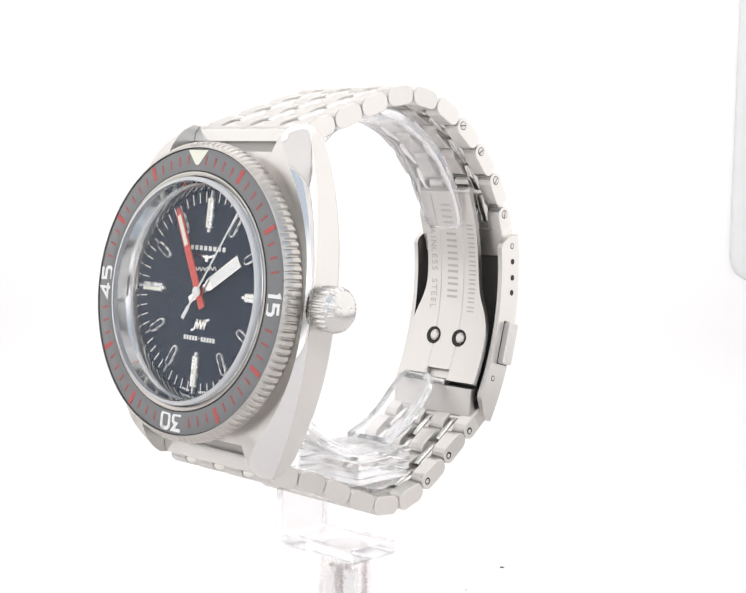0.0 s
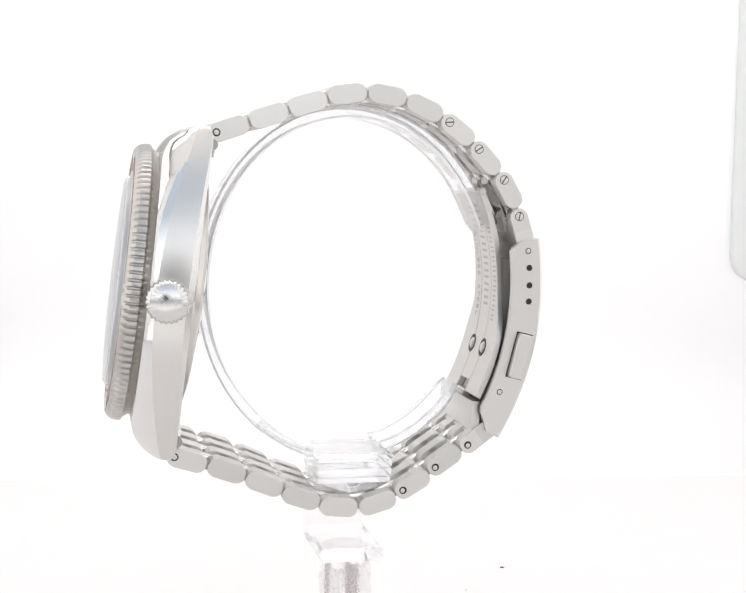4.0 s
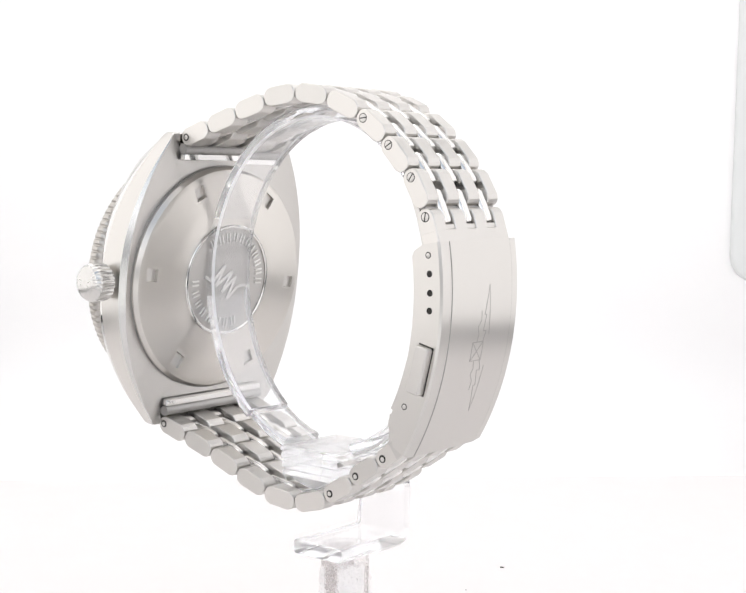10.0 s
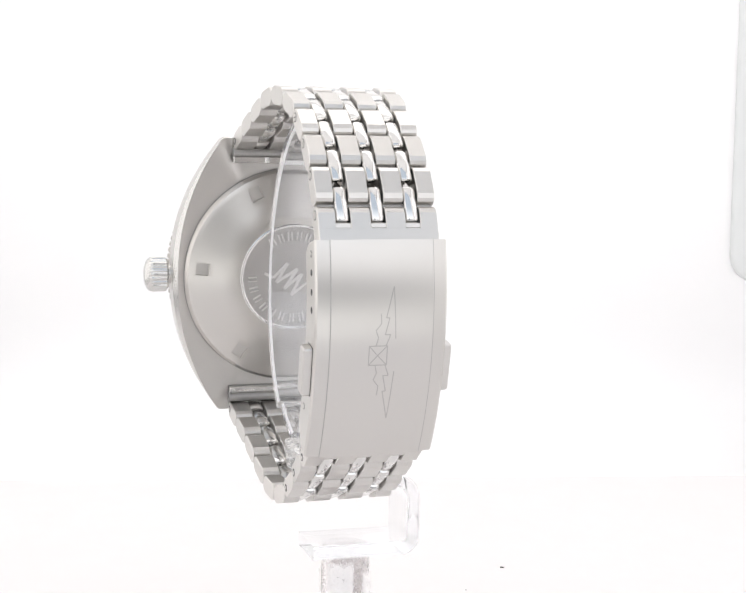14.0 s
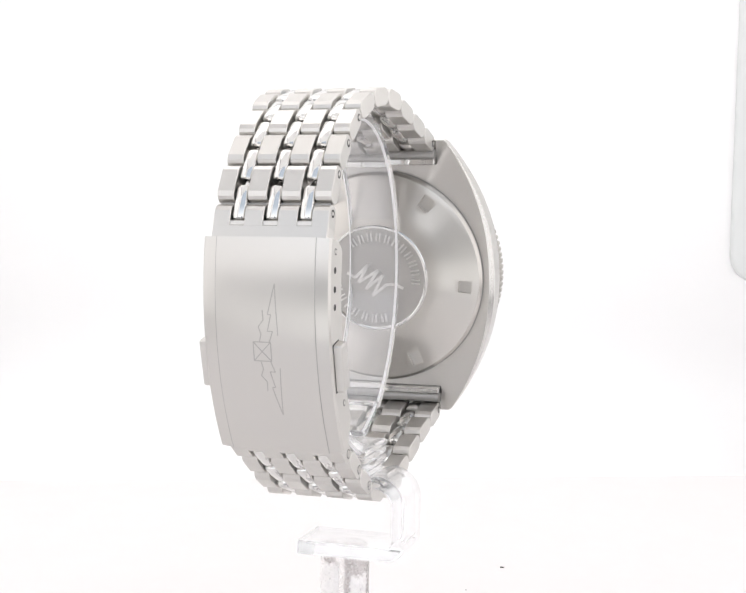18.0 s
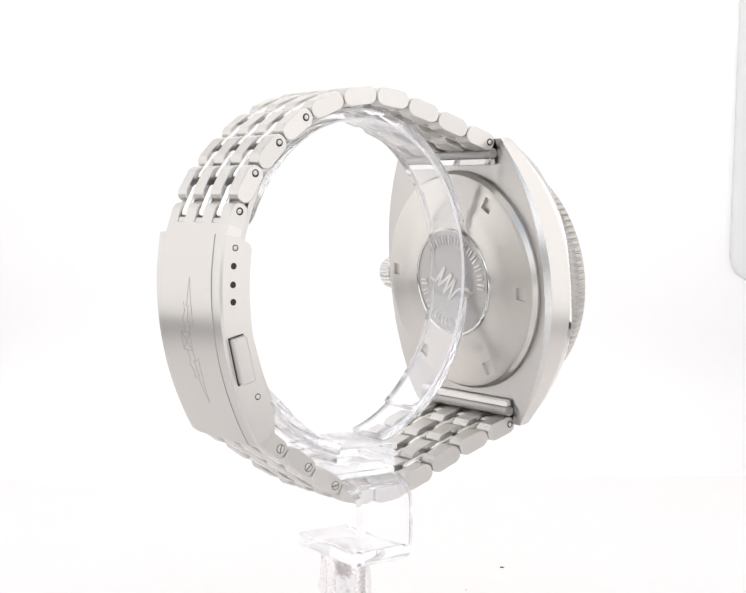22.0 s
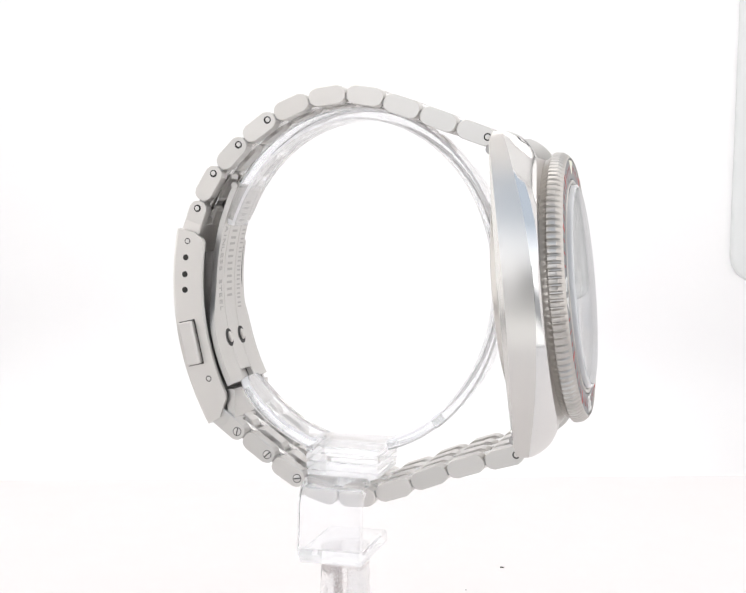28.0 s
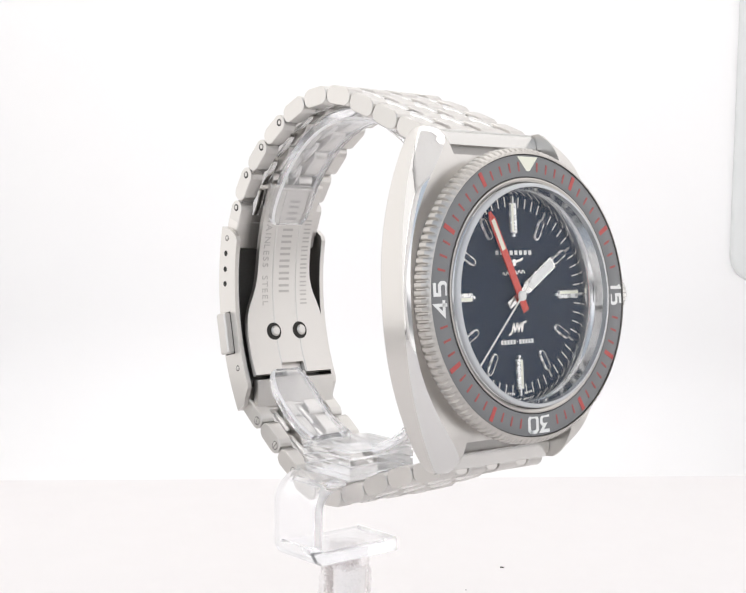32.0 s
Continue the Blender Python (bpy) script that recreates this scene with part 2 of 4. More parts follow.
def tent():
    bm = new_bm()                       # sheet that sweeps up into the back wall
    sweep = [(FRONT - 22, -1.0), (BACK - 40, -1.0)] + [(BACK - 40 + 40 * math.sin(a), 39 - 40 * math.cos(a)) for a in (0.2, 0.4, 0.6, 0.8, 1.0, 1.2, 1.4, 1.57)] + [(BACK, TOP - 1)]
    loft(bm, [[(x, y, z) for x in (-HALF, HALF)] for y, z in sweep], cap=False, closed=False)
    sheet = setting("backdrop", bm, white_cloth, "white seamless backdrop sheet of a photo tent", "backdrop", 60)
    mod = sheet.modifiers.new("thickness", "SOLIDIFY")
    mod.thickness, mod.offset = 1.0 * MM, -1
    card = [(-HALF + 7, FRONT - 20), (HALF - 7, FRONT - 20), (HALF - 7, 188), (-HALF + 7, 147)]
    setting("floor", prism(card, -0.98, 0.0, 0.2), white_card, "slightly smudged white card on the floor of a photo tent", "floor")
    bm = box(new_bm(), -HALF, HALF, BACK + 1.5, BACK + 5, 0, TOP)
    setting("wall_back", bm, white_cloth, "white cloth back wall of a photo tent", "wall")
    setting("wall_left", box(new_bm(), -HALF - 4, -HALF, FRONT - 22, BACK + 5, -1, TOP), white_cloth, "white cloth side wall of a photo tent", "wall")
    setting("wall_right", box(new_bm(), HALF, HALF + 4, FRONT - 22, BACK + 5, -1, TOP), white_cloth, "white cloth side wall of a photo tent", "wall")
    setting("ceiling", box(new_bm(), -HALF - 4, HALF + 4, FRONT - 26, BACK + 5, TOP, TOP + 4), white_cloth, "white cloth ceiling of a photo tent", "ceiling")

    bm = new_bm()                       # unseen front flap added to shape the light; the camera looks through its opening
    x0, x1, z0, z1 = -140, 140, 2, 385
    for a, b, c, d in ((-HALF - 4, x0, -1, TOP), (x1, HALF + 4, -1, TOP), (x0, x1, -1, z0), (x0, x1, z1, TOP)):
        box(bm, a, b, FRONT - 26, FRONT - 22.2, c, d)
    setting("wall_front", bm, white_cloth, "unseen white cloth tent front with a square opening, added to shape light", "wall")
    # unseen camera body, added for its dark reflection in the polished steel
    setting("camera_body", box(new_bm(), -26, 26, -228, -218, 55, 115, 2), housing, "dark slab for the unseen camera body before the tent", "board")

    # unseen dark slabs added behind the three lamps, so cloth adds no reflection
    setting("lamp_backing_top", box(new_bm(), -216, 216, 14, 216, 394, 399, 1), housing, "unseen dark grey slab added behind the ceiling lamp", "lamp housing")
    setting("lamp_backing_left", box(new_bm(), -224, -219, -151, 221, 10, 390, 1), housing, "unseen dark grey slab added behind the side lamp", "lamp housing")
    setting("lamp_backing_right", box(new_bm(), 219, 224, -151, 221, 10, 390, 1), housing, "unseen dark grey slab added behind the side lamp", "lamp housing")


tent()


def side_panel():
    bm = new_bm()
    r, x0, z0 = 9, 128.2, 55.7
    outline = [(x0, 390), (x0, z0 + r)] + [(x0 + r - r * math.cos(a), z0 + r - r * math.sin(a)) for a in (0.4, 0.8, 1.2, 1.57)] + [(180, z0), (180, 390)]
    loft(bm, [[(x + (g if x < 150 else -g), y, z + (g if z < 200 else 0)) for x, z in outline] for g, y in ((1.6, BACK - 2.2), (0.6, BACK - 1.9), (0, BACK - 1.2), (0, BACK - 0.2))])
    ob = new("side_panel", mesh_of("side_panel", bm, grey_panel_m, 60))
    tagged(ob, "light grey panel with a rounded lower corner hanging before the white back wall", "panel", kind="structure")


side_panel()


def specks():
    for x, y, s in ((35.5, 77.3, 0.42), (25.9, 60.2, 0.14)):
        bm = new_bm()
        bmesh.ops.create_icosphere(bm, subdivisions=1, radius=s)
        for v in bm.verts:
            v.co.x *= 1.3
            v.co += 0.2 * s * noise.noise_vector(v.co * 3 + Vector((x, y, 0)))
            v.co.z = max(v.co.z * 0.5, -0.2 * s)
        ob = new("dust_speck", mesh_of("dust_speck", bm, dust_m))
        ob.location = mm((x, y, 0.2 * s))
        tagged(ob, "tiny dark speck of dust on the white floor", "dust", "dust on the floor")


specks()

# ---- the turning stand of clear acrylic ----
SINK = 75.0            # the stand's origin lies on the floor
stand = tagged(new("display_stand"), "clear acrylic watch stand with open cuff and round post", "stand")
RING_Y, RING_Z, RING_A, RING_B = -1.3, -5.3, 23.3, 27.3   # middle line of the oval cuff
CUFF_X, LOW_X = 3.6, 0.2


def oval(deg):
    a = radians(deg)
    p = Vector((0, RING_Y + RING_A * math.cos(a), RING_Z + SINK + RING_B * math.sin(a)))
    n = Vector((0, math.cos(a) / RING_A, math.sin(a) / RING_B)).normalized()
    return p, n


def band(d0, d1, half, thick, tip0=0, tip1=0, steps=48, cx=(CUFF_X, CUFF_X)):
    """A strip of the oval cuff between two angles, its free tips rounded."""
    rings = []
    for k in range(steps + 1):
        d = d0 + (d1 - d0) * k / steps
        p, n = oval(d)
        w, t = half[0] + (half[1] - half[0]) * k / steps, thick
        mid = cx[0] + (cx[1] - cx[0]) * k / steps
        for tip, far in ((tip0, d - d0), (tip1, d1 - d)):
            if tip and far < tip:
                c = 1 - far / tip
                w = w - 0.18 * tip * (1 - math.sqrt(max(0.0, 1 - (0.97 * c) ** 2)))
                t *= 1 - 0.3 * c * c
        ring = []
        for sx, sn in ((-1, -1), (1, -1), (1, 1), (-1, 1)):
            for cut in ((0, 0.35), (0.35, 0)) if sx * sn > 0 else ((0.35, 0), (0, 0.35)):
                ring.append(Vector((mid + sx * (w - cut[0]), 0, 0)) + p + n * sn * (t / 2 - cut[1]))
        rings.append(ring)
    bm = new_bm()
    loft(bm, rings)
    bm.normal_update()
    for f in bm.faces:
        if 0.3 < abs(f.normal.x) < 0.95:
            f.material_index = 1
    return bm


def build_stand():
    part("cuff", band(19, 235, (4.15, 4.7), 1.9, tip0=7, steps=108, cx=(2.7, CUFF_X + 0.2)), [acrylic, pale_edge], stand, label="clear C-shaped cuff band")
    part("lower_arm", band(235.6, 256, (4.2, 4.2), 1.6, steps=12), [acrylic, pale_edge], stand)
    part("lower_arm", band(284, 323, (4.3, 4.3), 1.9, tip1=12, steps=52, cx=(LOW_X, LOW_X)), [acrylic, pale_edge], stand)
    y0, y1 = -6.6, 5.6
    levels = [(-30.5, 0.35), (-30.8, 0.0), (-31.6, 0.0), (-31.75, 0.35), (-31.9, 0.35), (-32.05, 0.1), (-33.3, 0.1), (-33.45, 0.45), (-33.6, 0.45), (-33.75, 0.15), (-35.1, 0.15), (-35.25, 0.5), (-35.4, 0.5), (-35.55, 0.25), (-36.6, 0.3)]
    levels = [(-36.6 + (z + 36.6) * 0.78, g) for z, g in levels]
    bm = new_bm()
    loft(bm, [[(x, y, z + SINK) for x, y in ((-4.9 + g, y0 + g), (9.0 - g, y0 + g), (9.0 - g, y1 - g), (-4.9 + g, y1 - g))] for z, g in levels])
    part("grip", bm, soft_acrylic, stand, label="clear block with grooved flanks")
    bm = new_bm()                       # rounded saddle under the grip
    rings = []
    for x in (-4.4, 8.0):
        rings.append([(x, -5.6 + 10.6 * k / 12, -36.75 + SINK - (1.5 * math.sin(math.pi * k / 12)) - (0.02 if k in (0, 12) else 0)) for k in range(13)] + [(x, 5.0, -36.62 + SINK), (x, -5.6, -36.62 + SINK)])
    loft(bm, rings)
    part("saddle", bm, soft_acrylic, stand)
    # bent bracket: out of the bracelet, down beside it, and back in under it
    line = [(-4.6, -37.2)]
    for cx, cz, r, a0, a1 in ((-6.5, -40.9, 3.7, 90, 180), (-8.4, -47.0, 1.8, 180, 270)):
        line += [(cx + r * math.cos(radians(a0 + (a1 - a0) * k / 8)), cz + r * math.sin(radians(a0 + (a1 - a0) * k / 8))) for k in range(9)]
    line += [(6.7, -48.8)]
    rings = []
    for k, (x, z) in enumerate(line):
        a, b = line[max(k - 1, 0)], line[min(k + 1, len(line) - 1)]
        d = math.hypot(b[0] - a[0], b[1] - a[1])
        nx, nz = -(b[1] - a[1]) / d, (b[0] - a[0]) / d
        g = 0.35
        h = 1.15 if k else 0.5
        yl, yh = (-5.4, 4.9)
        rings.append([(x + nx * s, y, z + nz * s + SINK) for y, s in ((yl, -h + g), (yl + g, -h), (yh - g, -h), (yh, -h + g), (yh, h - g), (yh - g, h), (yl + g, h), (yl, h - g))])
    bm = new_bm()
    loft(bm, rings)
    part("bracket", bm, acrylic, stand, label="bent clear bracket with a flat foot")
    bm = revolve(new_bm(), [(0, 0), (3.8, 0), (4.0, 0.3), (4.0, SINK - 50.6), (3.7, SINK - 50.2), (0, SINK - 50.2)], 40)
    part("post", bm, frosted, stand, label="rough clear round acrylic post")
    for a0, a1, z0, z1 in ((20, 95, -62, -51.2), (120, 170, -60, -53), (200, 290, -63, -51.5), (310, 345, -58, -52)):
        bm = new_bm()                   # rough patches of old glue on the post
        grid, nu, nv = [], 18, 18
        for j in range(nv + 1):
            row = []
            for i in range(nu + 1):
                u, v = i / nu, j / nv
                a = radians(a0 + (a1 - a0) * u)
                z = z0 + (z1 - z0) * v + 0.7 * noise.noise(Vector((u * 4, a0, v * 2)))
                edge = min(u, 1 - u, v, 1 - v)
                r = 3.9 + min(0.5, edge * 2.6) * (0.65 + 0.9 * noise.noise(Vector((u * 5, v * 6, a0 * 0.1))))
                row.append(bm.verts.new((r * math.cos(a), r * math.sin(a), SINK + z)))
            grid.append(row)
        for j in range(nv):
            for i in range(nu):
                bm.faces.new((grid[j][i], grid[j][i + 1], grid[j + 1][i + 1], grid[j + 1][i]))
        part("glue_patch", bm, glue, stand, label="rough pale patch of dried glue", angle=80)


build_stand()

# ---- the wristwatch ----
BASE = 41.4            # its origin lies under the lowest link
watch = tagged(new("wristwatch"), "steel diver's wristwatch with a blue-black dial, grey bezel and link bracelet", "watch")
UP = place(0, 0, BASE)
CASE = UP @ place(0, -34.8, -5.1, 83.7)


TIP = 24.8             # lug tips from the dial's centre


def flank(v):
    return 21.3 - 8.2 * (abs(v) / 24.6) ** 2.2


def cushion(n=240):
    """Half-widths of the cushion-shaped case, as points round it."""
    pts = []
    for k in range(n):
        a = 2 * math.pi * k / n
        c, s = math.cos(a), math.sin(a)
        lo, hi = 0.0, 40.0
        for _ in range(40):
            r = (lo + hi) / 2
            x, y = abs(r * c), abs(r * s)
            if x < flank(y) and y < TIP:
                lo = r
            else:
                hi = r
        pts.append((lo * c, lo * s))
    return pts


def top_of(v):
    f = min(1.0, max(0.0, abs(v) - 18.6) / 6.75)
    return -1.2 - 7.0 * (1 - math.sqrt(1 - f * f))


def under(v):
    return -7.55 - 0.7 * (abs(v) / 24.0) ** 2 + 0.6 * (max(0.0, abs(v) - 23.2) / 1.6) ** 2


def foot(v):
    """Height of the small polished bevel under the flank; it fades towards the lugs."""
    return 0.95 * max(0.14, 1 - (abs(v) / 23.5) ** 2)


def slab_top(v):
    return min(-2.2 - 3.2 * (abs(v) / 22.2) ** 2, top_of(v) - 0.2)


def build_case():
    rim = cushion()
    rows = []

    def ring(f):
        rows.append([f(x, y) for x, y in rim])

    def pull(x, y, d):
        r = math.hypot(x, y)
        return x * (1 - d / r), y * (1 - d / r)

    def bevel(v):
        return min(0.5 + 2.2 * (max(0.0, abs(v) - 5.0) / 17.0) ** 2, flank(v) - 11.35)

    def circle(x, y, r):
        k = r / math.hypot(x, y)
        return x * k, y * k

    ring(lambda x, y: (*circle(x, y, 17.5), -7.0))
    ring(lambda x, y: (*pull(x, y, 0.8 * foot(y)), under(y)))
    ring(lambda x, y: (x, y, min(under(y) + foot(y), slab_top(y) - 0.15)))
    ring(lambda x, y: (x, y, slab_top(y)))
    def ridge(x, y):
        return x * (1 - bevel(y) / flank(y)), y

    def inner(x, y, f):
        x, y = ridge(x, y)
        r = math.hypot(x, y)
        return circle(x, y, r + (min(19.6, r - 0.3) - r) * f)

    for f in [k / 8 for k in range(1, 8)]:         # the polished bevel is a little rounded
        def belly(x, y, f=f):
            rx, ry = ridge(x, y)
            lift = 0.34 * f * (1 - f) * bevel(y)
            return x + (rx - x) * f + math.copysign(lift, x), y, slab_top(y) + (top_of(y) - slab_top(y)) * f + lift * 0.8
        ring(belly)
    ring(lambda x, y: (*ridge(x, y), top_of(y)))
    ring(lambda x, y: (*inner(x, y, 0.35), top_of(inner(x, y, 0.35)[1])))
    ring(lambda x, y: (*inner(x, y, 0.7), top_of(inner(x, y, 0.7)[1])))
    ring(lambda x, y: (*inner(x, y, 1.0), top_of(inner(x, y, 1.0)[1])))
    ring(lambda x, y: (*circle(x, y, 17.0), -1.3))
    bm = new_bm()
    vs = [[bm.verts.new(q) for q in r] for r in rows]
    for j, (a, b) in enumerate(zip(vs, vs[1:])):
        for i in range(len(rim)):
            f = bm.faces.new((a[i], a[(i + 1) % len(rim)], b[(i + 1) % len(rim)], b[i]))
            f.material_index = (2, 3, 0, 1, 1, 1, 1, 1, 1, 1, 1, 2, 2, 2, 2)[j]
    bm.faces.new(list(reversed(vs[0]))).material_index = 2
    bm.faces.new(vs[-1]).material_index = 2
    gap = new_bm()                      # the strap's room between the lugs
    box(gap, -11.2, 11.2, 20.317, 31.3, -16.3, 4.4)
    box(gap, -11.2, 11.2, -31.3, -20.317, -16.3, 4.4)
    revolve(gap, [(0, -6.0), (16.6, -6.0), (16.6, 4.0), (0, 4.0)], 96)
    case = part("case", carve(bm, [gap], [flank_steel, polished, satin, crown_steel]), None, watch, CASE, "cushion-shaped steel case, brushed and polished")
    for s in (1, -1):
        outline = [(22.45, -5.85), (23.7, -5.95), (24.6, -6.55), (24.85, -7.05), (24.65, -7.55), (22.9, -7.5), (22.35, -6.7)]
        bm = new_bm()
        loft(bm, [[(x, s * v, h) for v, h in outline] for x in (-11.12, 11.12)])
        part("lug_bridge", bm, crown_steel, case, None, "polished steel strip between the lugs")
        bm = box(new_bm(), -11.1, 11.1, min(s * 20.4, s * 21.5), max(s * 20.4, s * 21.5), -8.9, -7.9, 0.15)
        part("lug_bar", bm, polished, case, None, "polished flat steel bar behind the lugs")
        # added filler in darker steel that closes the slot and shades it
        bm = box(new_bm(), -11.13, 11.13, min(s * 20.36, s * 22.6), max(s * 20.36, s * 22.6), -7.45, -7.0, 0.1)
        part("slot_filler", bm, engraved, case, None, "dark filler plate added to shade the slot between the lugs")
        # spring bar, in darker steel to deepen the slot's shade
        bm = revolve(new_bm(), [(0, -11.15), (0.85, -11.15), (0.85, 11.15), (0, 11.15)], 24)
        part("spring_bar", bm, engraved, case, place(0, s * 22.3, -8.4, 0, 90, 0), "steel spring bar between the lugs")
    # crown with its fluted rim and domed end
    bm = new_bm()
    teeth = 26
    rings = []
    for r, h, flute in ((1.7, 0.0, 0), (1.75, 0.9, 0), (2.75, 1.0, 0), (3.1, 1.25, 1), (3.15, 3.6, 1), (2.95, 4.1, 0.6), (2.6, 4.55, 0), (1.6, 4.95, 0), (0.6, 5.08, 0)):
        ring = []
        for k in range(teeth * 4):
            a = 2 * math.pi * k / (teeth * 4)
            rr = r - flute * (0.17 if k % 4 in (0, 1) else 0.0)
            ring.append((rr * math.cos(a), rr * math.sin(a), h))
        rings.append(ring)
    loft(bm, rings)
    crown = part("crown", bm, crown_steel, watch, CASE @ place(21.0, -0.2, -3.7, 0, 90, 0), "fluted steel crown with a domed end")
    bm = new_bm()
    for pts in ([(-1.4, 0.5), (-0.3, 0.15), (-1.0, -0.5)], [(1.4, 0.5), (0.3, 0.15), (1.0, -0.5)], [(-0.3, 0.6), (0.3, 0.6), (-0.25, -0.6), (0.3, -0.6)]):
        stroke(bm, pts, 0.12, 4.6, 5.06)
    part("crown_emblem", bm, satin, crown)
    return case


build_case()


def build_bezel():
    seg = 120
    bm = new_bm()                       # coin edge: one rib to each step
    n = seg * 6
    profile = [(18.2, -1.4), (20.3, -1.4), (20.5, -0.9), (20.9, -0.3), (21.35, 0.0), (21.45, 0.35), (21.3, 1.35), (20.9, 1.9), (20.5, 2.25), (20.35, 2.3), (20.3, 2.0), (16.98, 2.0), (16.9, 2.35), (16.7, 2.42), (16.35, 2.3), (16.3, 2.0), (16.3, 0.9), (16.9, 0.7), (16.9, -1.4)]
    rings = []
    for r, h in profile:
        ring = []
        for k in range(n):
            a = 2 * math.pi * k / n
            rr = r
            if r > 20.85:
                rr -= (0.0, 0.0, 0.0, 0.04, 0.34, 0.30)[k % 6] * (1.0 if r > 21.2 else 0.55)
            ring.append((rr * math.cos(a), rr * math.sin(a), h))
        rings.append(ring)
    vs = [[bm.verts.new(q) for q in r] for r in rings]
    for a, b in zip(vs, vs[1:] + vs[:1]):
        for i in range(n):
            bm.faces.new((a[i], a[(i + 1) % n], b[(i + 1) % n], b[i]))
    bezel = part("bezel", bm, bezel_steel, watch, CASE, "coin-edged steel rotating bezel", angle=25)
    bm = revolve(new_bm(), [(17.08, 1.9), (20.2, 1.9), (20.2, 2.12), (20.1, 2.17), (17.2, 2.30), (17.08, 2.25)], 160, closed=True)
    part("bezel_insert", bm, insert_grey, bezel, label="matt grey bezel ring with red minute marks")
    for r in (17.02, 20.25):
        bm = revolve(new_bm(), [(r - 0.06, 1.95), (r + 0.06, 1.95), (r + 0.06, 2.07), (r - 0.06, 2.07)], 140, closed=True)
        part("joint_ring", bm, dark_gap, bezel, label="thin dark joint")
    top = 2.24
    thin = mesh_of("minute_mark", box(new_bm(), -0.15, 0.15, -0.95, 0.95, -0.08, 0.03), dark_red)
    wide = mesh_of("five_minute_mark", box(new_bm(), -0.33, 0.33, -1.3, 1.3, -0.08, 0.035), bezel_red)
    for k in range(60):
        turn = place(0, 0, 0, 0, 0, -6 * k)
        if k == 0 or (k % 15 in (0, 1, 14) and k not in (1, 59)):        # room for the triangle and the numerals
            continue
        if k % 5 == 0:
            part("five_minute_mark", wide, None, bezel, turn @ place(0, 18.62, top))
        else:
            part("minute_mark", thin, None, bezel, turn @ place(0, 18.3, top))
    bm = prism([(-2.15, 19.95), (2.15, 19.95), (0, 17.5)][::-1], 2.12, 2.27)
    part("triangle_marker", bm, lume, bezel, label="pale luminous triangle")
    strokes = {"0": [(0.5, 1.1), (-0.5, 1.1), (-0.85, 0.75), (-0.85, -0.75), (-0.5, -1.1), (0.5, -1.1), (0.85, -0.75), (0.85, 0.75), (0.5, 1.1)],
               "1": [(-0.5, 0.85), (0.0, 1.1), (0.0, -1.3)],
               "3": [(-0.85, 1.1), (0.85, 1.1), (0.1, 0.2), (0.5, 0.2), (0.85, -0.15), (0.85, -0.75), (0.5, -1.1), (-0.85, -1.1)],
               "4": [(0.4, -1.3), (0.4, 1.1), (-0.95, -0.5), (1.05, -0.5)],
               "5": [(0.85, 1.1), (-0.75, 1.1), (-0.75, 0.2), (0.5, 0.2), (0.85, -0.15), (0.85, -0.75), (0.5, -1.1), (-0.9, -1.1)]}
    for text, deg in (("15", -90), ("30", 180), ("45", 90)):
        bm = new_bm()
        slim = 0.8 if text == "15" else 1.0
        for digit, x in zip(text, (-1.28, 1.28)):
            ribbon(bm, [(slim * (px + x * (0.7 if digit == "1" else 1.0)), py) for px, py in strokes[digit]], 0.5, -0.06, 0.05)
        part("numeral", bm, white_print, bezel, place(0, 0, 0, 0, 0, deg) @ place(0, 18.5, top), "white numeral")


build_bezel()

DIAL = -1.3


def hand(outline, h0, h1, edge=0.05):
    return prism(outline, h0, h1, edge)


